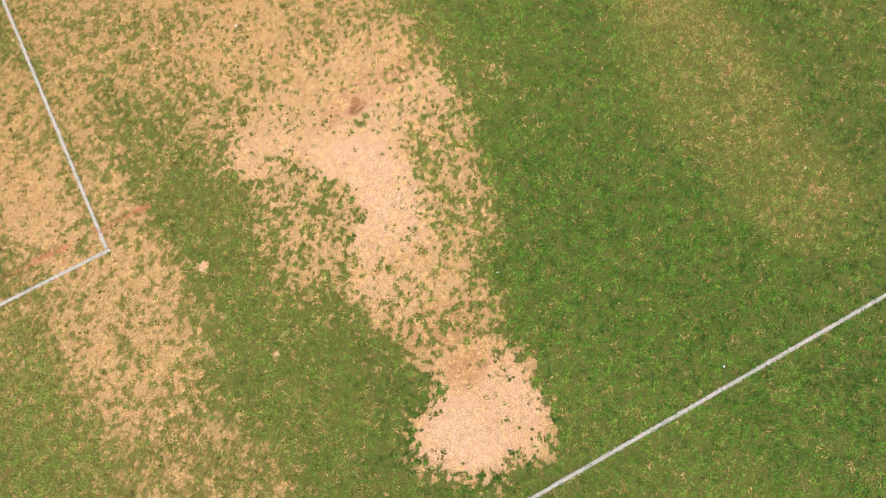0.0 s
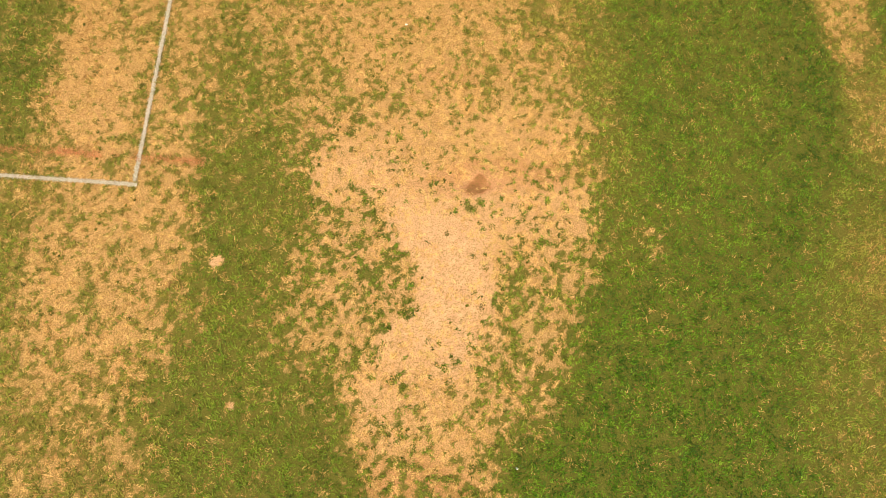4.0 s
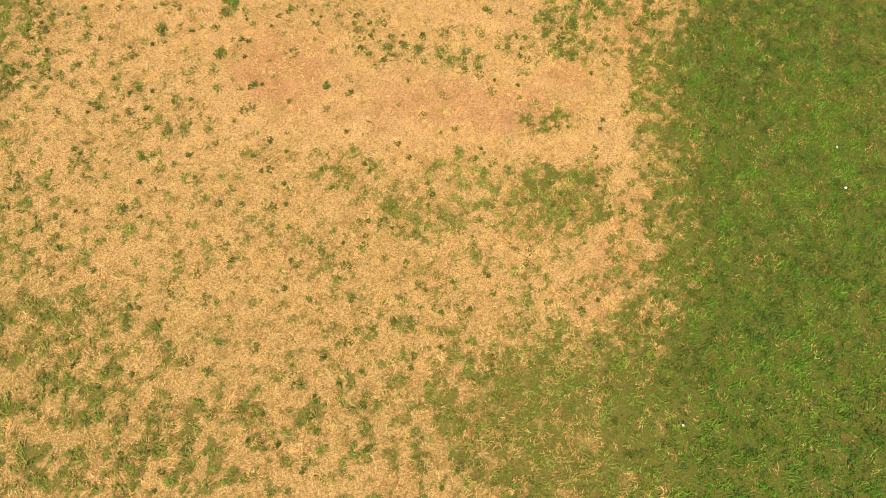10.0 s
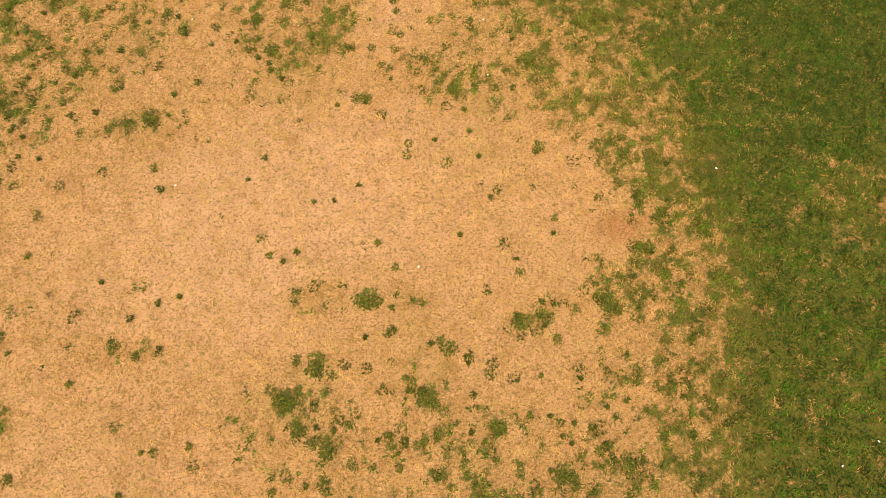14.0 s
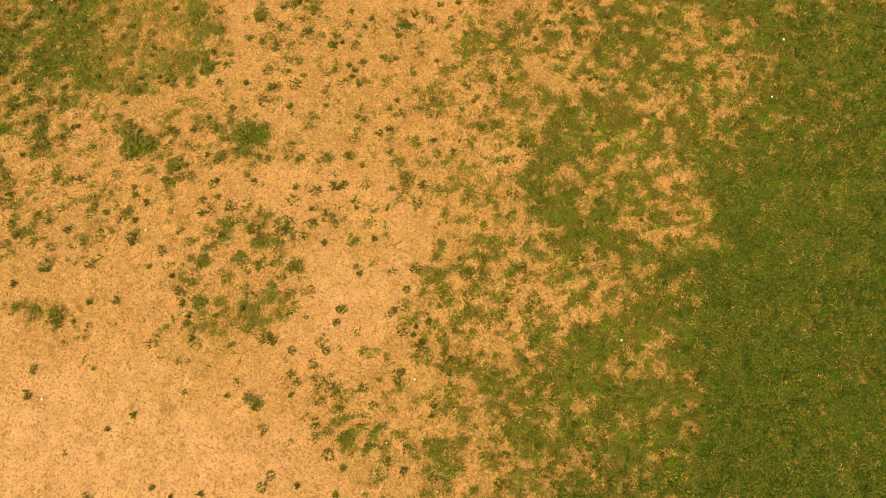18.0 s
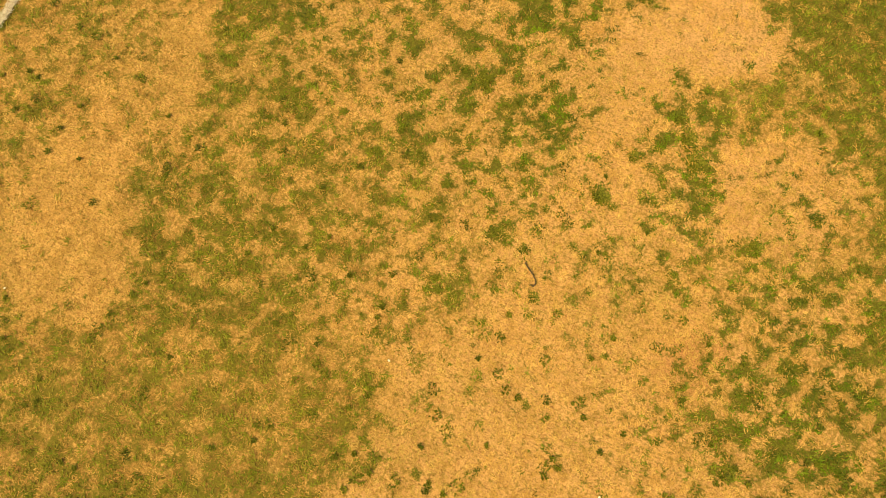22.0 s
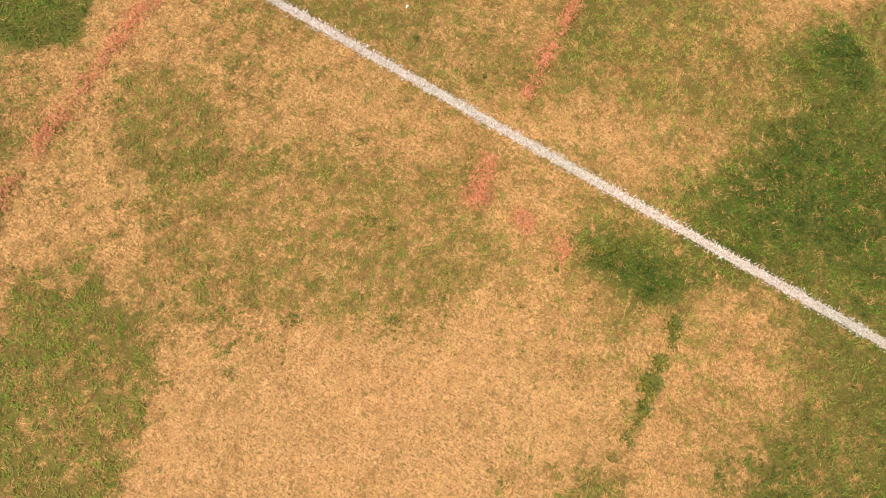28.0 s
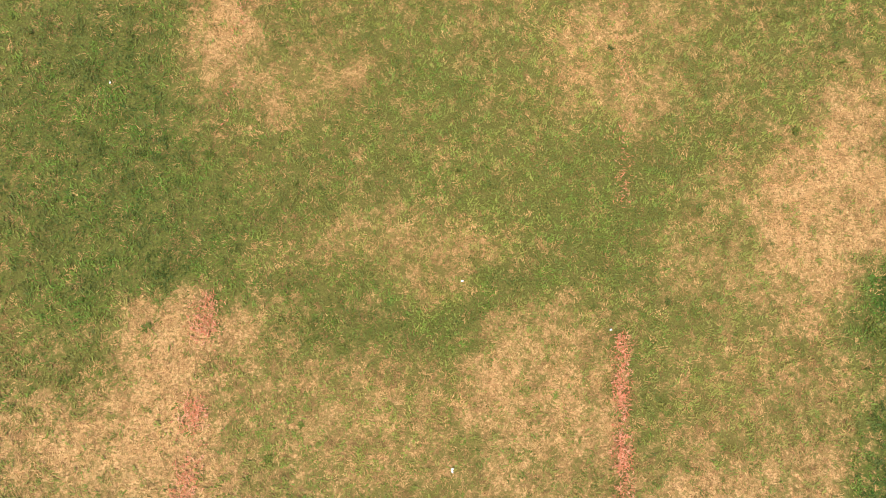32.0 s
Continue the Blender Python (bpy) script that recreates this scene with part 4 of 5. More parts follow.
damp(4.02, 1.83, 0.66, 0.18, 8, 0.25)
damp(1.89, 2.83, 0.09, 0.07, 8, 0.4)
lime_and_haze(4.22, 5.27, 0.34, 0.15, 3, 0.45)
damp(2.65, 5.97, 0.35, 0.24, 3, 0.68)
damp(4.22, 5.93, 0.90, 0.22, 3, 0.51)
damp(5.08, 6.27, 0.24, 0.10, 3, 0.68)
damp(5.28, 7.53, 0.21, 0.17, 3, 0.59)
damp(2.71, 7.40, 0.25, 0.21, 3, 0.59)
damp(5.61, 6.73, 0.16, 0.20, 3, 0.59)
damp(5.50, 4.85, 0.22, 0.30, 3, 0.42)
damp(5.29, 7.40, 0.27, 0.12, -2, 0.68)
damp(5.38, 7.14, 0.29, 0.17, -2, 0.51)
lime_and_haze(4.48, 8.87, 0.14, 0.08, -1, 0.35)
damp(6.92, 9.33, 0.14, 0.13, -1, 0.4)
damp(4.85, 12.30, 0.16, 0.13, 26, 0.35)
damp(5.56, 12.07, 0.09, 0.16, 26, 0.35)
damp(2.34, 12.16, 0.14, 0.11, 26, 0.4)
damp(2.92, 12.44, 0.28, 0.12, 26, 0.3)
lime_and_haze(-0.36, 14.27, 0.18, 0.18, 27, 0.35)
lime_and_haze(-1.68, 14.21, 0.46, 0.64, 28, 0.3)
lime_and_haze(-0.46, 14.21, 0.30, 0.15, 28, 0.45)
lime_and_haze(-3.24, 17.53, 0.59, 0.30, 31, 0.22)
lime_and_haze(-4.21, 17.44, 0.22, 0.22, 31, 0.25)
lime_and_haze(-3.88, 16.23, 0.37, 0.55, 31, 0.35)
lime_and_haze(-4.20, 18.75, 0.47, 0.27, 5, 0.28)
lime_and_haze(-2.11, 18.98, 0.34, 0.26, 5, 0.2)
lime_and_haze(2.04, 12.85, 0.70, 0.37, 27, 0.25)
lime_and_haze(-0.68, 14.29, 0.64, 0.33, 28, 0.35)
lime_and_haze(-3.88, 16.23, 0.37, 0.55, 31, 0.45)
lime_and_haze(-3.21, 17.48, 0.64, 0.32, 31, 0.3)
lime_and_haze(-4.20, 18.75, 0.47, 0.29, 5, 0.4)
lime_and_haze(-4.31, 17.50, 0.25, 0.20, 31, 0.3)
lime_and_haze(-4.38, 18.19, 0.53, 0.32, 31, 0.2)
lime_and_haze(-5.19, 17.69, 0.18, 0.29, 31, 0.22)
lime_and_haze(-0.41, 14.23, 0.20, 0.22, 27, 0.5)
lime_and_haze(-1.25, 14.67, 0.32, 0.53, 27, 0.2)
lime_and_haze(2.63, 11.55, 0.36, 0.60, 26, 0.25)
lime_and_haze(6.06, -5.47, 2.52, 1.42, -28, 0.22)
lime_and_haze(7.26, -0.81, 1.55, 1.55, 5, 0.12)
lime_and_haze(-3.62, 15.87, 0.34, 0.59, 31, 0.5)
lime_and_haze(-1.94, 14.41, 0.49, 0.49, 28, 0.4)
PALENESS += (np.maximum(PALENESS, 0.5) - PALENESS) * np.clip((3.0 - GY) / 2.0, 0, 1)


def ranked(*octaves):
    """Clumpy noise, ranked so that a share g of its cells lies below g."""
    f = 0
    for scale, much, seed in octaves:
        c, k = math.cos(0.9 * seed), math.sin(0.9 * seed)
        f = f + much * lattice(scale, seed, c * GX + k * GY, c * GY - k * GX)
    order = np.argsort(f, axis=None)
    r = np.empty(NX * NY, dtype=np.float32)
    r[order] = np.linspace(0, 1, NX * NY)
    return r.reshape(NX, NY)


COARSE = ranked((0.3, 0.05, 15), (0.1, 0.26, 16), (0.055, 0.44, 17), (0.034, 0.3, 18))
CLUMP = ranked((0.2, 0.05, 11), (0.062, 0.34, 12), (0.035, 0.42, 13), (0.02, 0.2, 14))
RANK = COARSE + (CLUMP - COARSE) * np.clip((GY - 3.0) / 1.5, 0, 1)
SHADE = 0.15 * lattice(0.6, 21, GX, GY) + 0.85 * ranked((0.12, 0.35, 22), (0.05, 0.45, 23), (0.026, 0.3, 27))
BUNCH = lattice(0.11, 25, GX, GY) * 0.6 + lattice(0.05, 26, GX, GY) * 0.4
FLECK = np.where(GY < 6, np.clip(4.2 * BUNCH - 1.3, 0.05, 2), 0.2 + 1.6 * lattice(0.06, 24, GX, GY))
LATER = np.clip((GY - 16) / 1.5, 0, 1)
MELT = np.where(GY < 4, 0.75, 1.15) * np.interp(DRYNESS, (0.3, 0.6, 0.95), (0.36, 0.5, 0.65)) + LATER * np.interp(DRYNESS, (0.4, 0.9), (0.3, 0.8))
COVER = np.clip((GREENNESS * (1 + MELT) - MELT / 2 - RANK) / MELT + 0.5, 0, 1)


def read(field, x, y):
    i = np.clip(((x - X0) / CELL).astype(int), 0, NX - 1)
    j = np.clip(((y - Y0) / CELL).astype(int), 0, NY - 1)
    return field[i, j]


HOLES = ((4.35, 0.32, 0.20, 0.10, 0.05),)


def height(x, y):
    z = 0.03 * (lattice(2.5, 31, x, y) - 0.5) + 0.012 * (lattice(0.4, 32, x, y) - 0.5)
    for hx, hy, rx, ry, deep in HOLES:
        z = z - deep * np.exp(-((x - hx) / rx) ** 2 - ((y - hy) / ry) ** 2)
    return z


# ---- ground: one sheet to the horizon ----
def mesh_of(name, verts, quads, mat, floats=()):
    me = bpy.data.meshes.new(name)
    me.vertices.add(len(verts))
    me.vertices.foreach_set("co", np.ascontiguousarray(verts, dtype=np.float32).ravel())
    k = quads.shape[1]
    me.loops.add(quads.size)
    me.loops.foreach_set("vertex_index", np.ascontiguousarray(quads, dtype=np.int32).ravel())
    me.polygons.add(len(quads))
    me.polygons.foreach_set("loop_start", np.arange(0, quads.size, k, dtype=np.int32))
    me.update(calc_edges=True)
    for key, values in floats:
        a = me.attributes.new(key, "FLOAT", "POINT")
        a.data.foreach_set("value", np.ascontiguousarray(values, dtype=np.float32))
    me.materials.append(mat)
    return me


def sheet(xs, ys, hole=None):
    """A grid of ground; cells whose middle lies in the hole are left out."""
    x, y = (a.ravel() for a in np.meshgrid(xs, ys, indexing="ij"))
    n = len(ys)
    base = (np.arange(len(xs) - 1)[:, None] * n + np.arange(n - 1)).ravel()
    quads = np.stack([base, base + n, base + n + 1, base + 1], 1)
    if hole:
        mx, my = (x[quads[:, 0]] + x[quads[:, 2]]) / 2, (y[quads[:, 0]] + y[quads[:, 2]]) / 2
        quads = quads[~((mx > hole[0]) & (mx < hole[1]) & (my > hole[2]) & (my < hole[3]))]
    return x, y, quads


def ground():
    """Fine cells where the walk passes, wide ones out to the horizon, in one sheet."""
    far = np.array([1500.0, 400.0, 120.0, 60.0, 36.0])
    got, first = [], 0
    rest = sheet(np.concatenate([-far, np.arange(-9, 15.01, 0.6), far[::-1]]), np.concatenate([-far, np.arange(-11, 22.01, 0.6), [25.0], far[::-1]]), (-9, 15, -11, 22))
    sides, fine = [sheet(np.linspace(-9, 15, 25), np.linspace(-11, -9, 3))], []
    for y0, y1, xa, xb, cell in ((-9, 4, -4.2, 13.0, 0.034), (4, 8, -1.5, 9.2, 0.03), (8, 12.4, 0.3, 8.0, 0.03), (12.4, 15, -2.8, 7.9, 0.03), (15, 18, -5.4, 5.9, 0.03), (18, 22, -7.0, 1.2, 0.03)):
        sides += [sheet(np.linspace(-9, xa, 9), np.linspace(y0, y1, 9)), sheet(np.linspace(xb, 15, 9), np.linspace(y0, y1, 9))]
        nx, ny = int((xb - xa) / cell), int((y1 - y0) / cell)
        x, y, quads = sheet(np.linspace(xa, xb, nx), np.linspace(y0, y1, ny))
        inner = ((x > xa + 0.01) & (x < xb - 0.01) & (y > y0 + 0.01) & (y < y1 - 0.01)) * cell * 0.7
        fine.append((x + inner * (rng.random(len(x)) - 0.5), y + inner * (rng.random(len(x)) - 0.5), quads))
    for x, y, quads in (rest, *sides, *fine):
        got.append((x, y, quads + first))
        first += len(x)
    x, y, quads = (np.concatenate([g[k] for g in got]) for k in range(3))
    coarse = np.arange(len(x)) < first - sum(len(f[0]) for f in fine)
    away = (x < X0 + 0.1) | (x > X1 - 0.1) | (y < Y0 + 0.1) | (y > Y1 - 0.1)
    cover = np.where(away, 1.0, np.where(coarse, read(GREENNESS, x, y), read(COVER, x, y)))
    dry = np.where(coarse, 0.15, read(DRYNESS, x, y) * (1 - 0.6 * read(PALENESS, x, y)))
    near = np.clip(read(GREENNESS, x, y), np.interp(y, (2, 5), (0.27, 0.18)), 0.75)
    floats = (("pale", read(PALENESS, x, y)), ("cover", cover), ("damp", read(DAMPNESS, x, y)), ("near", near), ("dry", dry))
    me = mesh_of("ground", np.stack([x, y, height(x, y)], 1), quads, SOIL, floats)
    me.shade_smooth()
    tagged(new("ground", me), "worn sandy earth of a sports field", "ground", kind="structure")


ground()


# ---- blades ----
def blades(name, x, y, length, width, rise, tone, mat, lift=0.0, turn=None, fade=None):
    """Slender wedge-shaped blades that start at the ground at x, y."""
    n = len(x)
    a = rng.random(n) * 2 * math.pi if turn is None else turn
    ca, sa = np.cos(a), np.sin(a)
    z = height(x, y) + lift
    up, out = np.sin(rise) * length, np.cos(rise) * length
    v = np.empty((n, 3, 3))
    v[:, 0] = np.stack([x - sa * width, y + ca * width, z + 0.2 * up], 1)
    v[:, 1] = np.stack([x + sa * width, y - ca * width, z + 0.2 * up + 0.001], 1)
    v[:, 2] = np.stack([x + out * ca, y + out * sa, z + up + 0.003], 1)
    floats = [("tone", np.repeat(tone, 3))] + ([("fade", np.repeat(fade, 3))] if fade is not None else [])
    return mesh_of(name, v.reshape(-1, 3), np.arange(3 * n).reshape(n, 3), mat, floats)


def scatter(per, x0, x1, y0, y1):
    n = int(per * (x1 - x0) * (y1 - y0))
    return x0 + rng.random(n) * (x1 - x0), y0 + rng.random(n) * (y1 - y0)


def band_of(y):
    """The stretch of turf that is worked out blade by blade at each y."""
    lo = np.interp(y, (-9, -3, 3, 4, 5.5, 9, 11.5, 12.4, 13, 14, 15.5, 16.2, 18, 22), (-4.2, -4.2, -4.2, -3.6, -1.4, 0.6, 0.8, 0.3, -1.2, -2.8, -4.0, -5.2, -7.0, -7.0))
    hi = np.interp(y, (-9, -8, -5, 0, 5, 9, 13.8, 16, 17.5, 18.5, 20.5, 22), (9, 9.5, 12.6, 13, 9.5, 8.0, 7.8, 5.8, 3.6, 1.2, -0.7, -0.7))
    return lo, hi


def off_line(x, y):
    """True away from the painted lines."""
    return ~(((abs(x) < 0.02) & (y > 0) & (y < 18.3)) | ((abs(y) < 0.02) & (x < 0)) | ((abs(y - 18.29) < 0.02) & (x < 0)) | (abs(y + 6.0) < 0.02))


def bunches(per, size):
    """Bunches of six blades that lean one way: x, y, length, half width, turn and a tone shared by the bunch."""
    got = []
    y = -9.0
    while y < 22.0:
        s = float(np.interp(y, (-2, 3, 8, 10), (1.0, 0.85, 0.57, 0.48)))
        lo, hi = band_of(y + 0.25)
        px, py = scatter(per / s ** 2 / 6, lo, hi, y, y + 0.5)
        one = np.ones(len(px))
        got.append(np.stack([px, py, size[0] * s ** 1.15 * one, size[1] * s * one, 2 * math.pi * rng.random(len(px)), rng.random(len(px)) - 0.5, 0.017 * s ** 0.8 * one]))
        y += 0.5
    return np.concatenate(got, 1)


def spread(b):
    """Six blades from every bunch."""
    x, y, l, w, turn, lit, wide = np.repeat(b, 6, axis=1)
    wide = wide * np.interp(read(GREENNESS, x, y), (0.75, 0.92), (1.0, 1.7))
    k = len(x)
    return x + rng.normal(0, 1, k) * wide, y + rng.normal(0, 1, k) * wide, l, w, turn + rng.normal(0, 0.5, k), lit


def turf():
    b = bunches(DENSE, (0.047, 0.0058))
    b = b[:, rng.random(b.shape[1]) < 0.8 * read(COVER, b[0], b[1])]
    x, y, l, w, turn, lit = (a for a in spread(b))
    keep = off_line(x, y)
    x, y, l, w, turn, lit = (a[keep] for a in (x, y, l, w, turn, lit))
    k = len(x)
    # the dryness term mixes real lushness with lens darkening and veil painted into tone
    tone = np.clip(np.interp(y, (-3, 2, 9), (0.45, 0.4, 0.32)) + 0.75 * (read(SHADE, x, y) - 0.5) + read(LIME_AND_HAZE, x, y) - 0.14 * (1 - read(GREENNESS, x, y)) + np.interp(y, (2, 7), (1.7, 1.0)) * (0.4 * (rng.random(k) - 0.5) + 0.4 * lit) + np.interp(read(DRYNESS, x, y), (0, 0.35, 0.6, 1), (-0.46, -0.1, 0.08, 0.34)), 0, 1)
    me = blades("turf_grass", x, y, l * (0.6 + 0.7 * rng.random(k)), w * (0.7 + 0.6 * rng.random(k)), radians(12) + rng.random(k) * radians(45), tone, GREEN, turn=turn,
                fade=np.clip(np.interp(read(DRYNESS, x, y) + 0.15 * read(LATER, x, y), (0.25, 0.95), (0.04, 0.72)) * (0.75 + 0.5 * rng.random(k) + 0.9 * lit), 0, 0.9))
    tagged(new("turf_grass", me), "short green turf grass in ragged clumps", "grass", kind="stuff")
    b = bunches(DENSE, (0.048, 0.0037))
    g, d = read(GREENNESS, b[0], b[1]), read(DRYNESS, b[0], b[1])
    chance = (d + 1.6 * g * (1 - g) + np.interp(b[1], (4, 9, 13), (0.06, 0.16, 0.32))) * read(FLECK, b[0], b[1])
    b = b[:, rng.random(b.shape[1]) < chance * (1 - 0.8 * read(COVER, b[0], b[1]) * np.clip(1.45 - d, 0, 1))]
    x, y, l, w, turn, lit = (a for a in spread(b))
    keep = off_line(x, y)
    x, y, l, w, turn, lit = (a[keep] for a in (x, y, l, w, turn, lit))
    k = len(x)
    tone = np.clip(0.26 - 0.2 * read(COVER, x, y) + 0.36 * read(SHADE, x, y) + 0.1 + np.interp(y, (2, 7), (1.8, 1.0)) * (0.34 * (rng.random(k) - 0.5) + 0.4 * lit) + 0.5 * (read(PALENESS, x, y) - 0.35), 0, 1)
    me = blades("dry_grass", x, y, l * (0.5 + 0.8 * rng.random(k)), w * (0.7 + 0.6 * rng.random(k)), radians(2) + rng.random(k) ** 2 * radians(28), tone, STRAW, turn=turn)
    tagged(new("dry_grass", me), "dead straw-coloured grass matted on the earth", "dry grass", kind="stuff")


def outer_turf():
    """Coarser grass over the rest of the field round the worn stretch."""
    x, y = scatter(200.0, -24, 30, -26, 40)
    lo, hi = band_of(y)
    keep = (x < lo - 0.05) | (x > hi + 0.05) | (y < -9.05) | (y > 22.05)
    x, y = x[keep & off_line(x, y)], y[keep & off_line(x, y)]
    x, y = x[:60000], y[:60000]
    k = len(x)
    tone = np.clip(0.1 + 0.5 * lattice(0.8, 61, x, y) + 0.5 * (rng.random(k) - 0.3), 0, 1)
    me = blades("outer_turf_grass", x, y, 0.06 + 0.05 * rng.random(k), 0.009 + 0.008 * rng.random(k), radians(12) + rng.random(k) * radians(40), tone, GREEN, fade=0.25 * rng.random(k))
    tagged(new("outer_turf_grass", me), "green turf grass round the worn stretch of the field", "grass", kind="stuff")


DENSE = 2600.0
turf()
outer_turf()


# ---- painted field lines ----
def field_line(name, x0, y0, x1, y1, label, w=0.048, thin=1.0):
    a, b = Vector((x0, y0)), Vector((x1, y1))
    long = (b - a).length
    d, n = (b - a) / long, int(long / 0.025) + 1
    s = np.linspace(0, long, n)
    rows = np.linspace(-0.5, 0.5, 5)
    sx, r = np.meshgrid(s, rows, indexing="ij")
    x, y = x0 + d.x * sx, y0 + d.y * sx
    edge = 0.82 * w * (0.8 + 0.3 * lattice(0.06, 41, sx + 40 * (r > 0), 0 * sx) + 0.1 * lattice(0.4, 42, sx, r))
    x, y = x - d.y * r * edge, y + d.x * r * edge
    base = (np.arange(n - 1)[:, None] * 5 + np.arange(4)).ravel()
    quads = np.stack([base, base + 5, base + 6, base + 1], 1)
    z = height(x.ravel(), y.ravel()) + 0.013
    ob = new(name, mesh_of(name, np.stack([x.ravel(), y.ravel(), z], 1), quads, WHITE))
    tagged(ob, label, "field line", kind="structure")
    k = int(long * 2200 * thin)
    q, off = rng.random(k) * long, rng.normal(0, 0.3, k).clip(-0.8, 0.8) * w
    me = blades("painted_grass", x0 + d.x * q - d.y * off, y0 + d.y * q + d.x * off, 0.008 + 0.012 * rng.random(k), 0.0018 + 0.0014 * rng.random(k),
                radians(8) + rng.random(k) * radians(28), rng.random(k), CHALK, 0.011)
    part = new("painted_grass", me)
    part.parent = ob
    return ob


field_line("field_line_1", 0, 0.04, 0, 18.25, "white painted field line on worn turf")
field_line("field_line_2", 0.04, 0, -9, 0, "white painted field line meeting a corner")
field_line("field_line_3", -9, 18.29, 0.04, 18.29, "white painted field line over dry grass")
field_line("field_line_4", -6, -6.0, 14.5, -6.0, "white painted field line across green turf")


# ---- faded red line markings ----
def dyed_line(name, x0, y0, x1, y1, label, w=0.05, much=900, mat=None):
    a, b = Vector((x0, y0)), Vector((x1, y1))
    long = (b - a).length
    d, k = (b - a) / long, int(long * much * 2.4)
    q, off = rng.random(k) * long, (rng.normal(0, 0.42, k)).clip(-1.1, 1.1) * w
    x, y = x0 + d.x * q - d.y * off, y0 + d.y * q + d.x * off
    keep = rng.random(k) < np.clip(2.6 * (lattice(0.13, 51, x, y) * 0.6 + lattice(0.4, 52, x, y) * 0.4) - 0.6, 0, 1)
    x, y = x[keep], y[keep]
    k = len(x)
    me = blades(name, x, y, 0.010 + 0.016 * rng.random(k), 0.0018 + 0.0012 * rng.random(k), radians(4) + rng.random(k) * radians(26), rng.random(k), mat or RED, 0.011)
    tagged(new(name, me), label, "field line", kind="structure")


dyed_line("red_line_1", -4.66, 16.4, -4.77, 19.3, "faded red dyed line through dry grass", 0.075, 560)
dyed_line("red_line_2", -4.82, 20.1, -4.86, 21.2, "faint red dyed line in green turf", much=80)
dyed_line("red_line_3", -2.82, 18.5, -2.86, 19.3, "short faded red dyed line in turf", much=720)
dyed_line("red_line_4", -2.87, 19.9, -2.91, 21.1, "faint red dyed line in green turf", much=70)
dyed_line("red_line_5", -2.82, 18.15, -2.78, 17.85, "red dye stain on dry grass", 0.09, 1200)
dyed_line("red_line_6", -2.78, 17.94, -2.25, 17.9, "red dye stain on dry grass", 0.08, 1200)
dyed_line("red_line_7", -3.0, 0.38, 0.85, 0.36, "faded red dyed line beside a white corner", 0.08, 560)

# ---- a worn scrap of white paint ----
dyed_line("field_line_5", 1.0, 6.95, 1.24, 7.6, "worn-off scrap of white line paint", 0.09, 900, CHALK)


# ---- weed clumps too many to count ----
def weeds():
    px, py = [], []
    y = -7.0
    while y < 22.0:
        lo, hi = band_of(y + 0.25)
        x, v = scatter(WEEDS * float(np.interp(y, (3, 8), (0.45, 1.0))), lo, hi, y, y + 0.5)
        px.append(x), py.append(v)
        y += 0.5
    x, y = np.concatenate(px), np.concatenate(py)
    g = read(GREENNESS, x, y)
    keep = rng.random(len(x)) < np.clip(4.2 * g * (1 - g) * np.clip(1.2 - read(DRYNESS, x, y), 0.08, 1) * np.interp(y, (2, 6, 13, 15.5), (0.6, 1, 1, 0.06)), 0, 1)
    x, y = x[keep], y[keep]
    n = 26
    size = np.interp(y, (3, 8), (1.25, 1.0))
    r = np.repeat(size * (0.008 + 0.032 * rng.random(len(x)) ** 1.5), n)
    a, q = rng.random(len(r)) * 2 * math.pi, np.sqrt(rng.random(len(r)))
    lx, ly = np.repeat(x, n) + np.cos(a) * q * r, np.repeat(y, n) + np.sin(a) * q * r
    k = len(lx)
    me = blades("weed_clumps", lx, ly, np.repeat(size, n) * (0.010 + 0.012 * rng.random(k)), np.repeat(size, n) * (0.003 + 0.0025 * rng.random(k)), radians(15) + rng.random(k) * radians(40),
                np.clip(np.repeat(rng.random(len(x)), n) * 0.7 + 0.3 * rng.random(k), 0, 1), DARK, 0.004)
    tagged(new("weed_clumps", me), "small dark green weed clumps on worn earth", "weeds", kind="stuff")


WEEDS = 84.0
weeds()


# ---- single weed tufts ----
def tuft_base(seed, leaves):
    r = np.random.default_rng(seed)
    a, q = r.random(leaves) * 2 * math.pi, np.sqrt(r.random(leaves))
    lobes = 0.75 + 0.3 * np.sin(a * 3 + seed) + 0.15 * np.sin(a * 7 + 2 * seed)
    x, y = np.cos(a) * q * lobes, np.sin(a) * q * lobes
    a = a + r.normal(0, 0.7, leaves)
    long, wide = 0.2 + 0.2 * r.random(leaves), 0.06 + 0.06 * r.random(leaves)
    rise = radians(8) + (1 - q) * radians(45) * r.random(leaves)
    ca, sa = np.cos(a), np.sin(a)
    v = np.empty((leaves, 4, 3))
    mx, my, mz = x + 0.55 * long * np.cos(rise) * ca, y + 0.55 * long * np.cos(rise) * sa, 0.1 + 0.7 * long * np.sin(rise) + 0.25 * (1 - q)
    v[:, 0] = np.stack([x, y, 0.02 + 0.2 * (1 - q)], 1)
    v[:, 1] = np.stack([mx - sa * wide, my + ca * wide, mz], 1)
    v[:, 3] = np.stack([mx + sa * wide, my - ca * wide, mz], 1)
    v[:, 2] = np.stack([x + long * ca, y + long * sa, mz + 0.12 * long - 0.05], 1)
    me = mesh_of("weed_tuft", v.reshape(-1, 3), np.arange(4 * leaves).reshape(leaves, 4), DARK, (("tone", np.repeat(r.random(leaves), 4)),))
    return me


TUFTS = [tuft_base(s, n) for s, n in ((1, 80), (2, 95), (3, 100), (5, 90), (8, 75))]


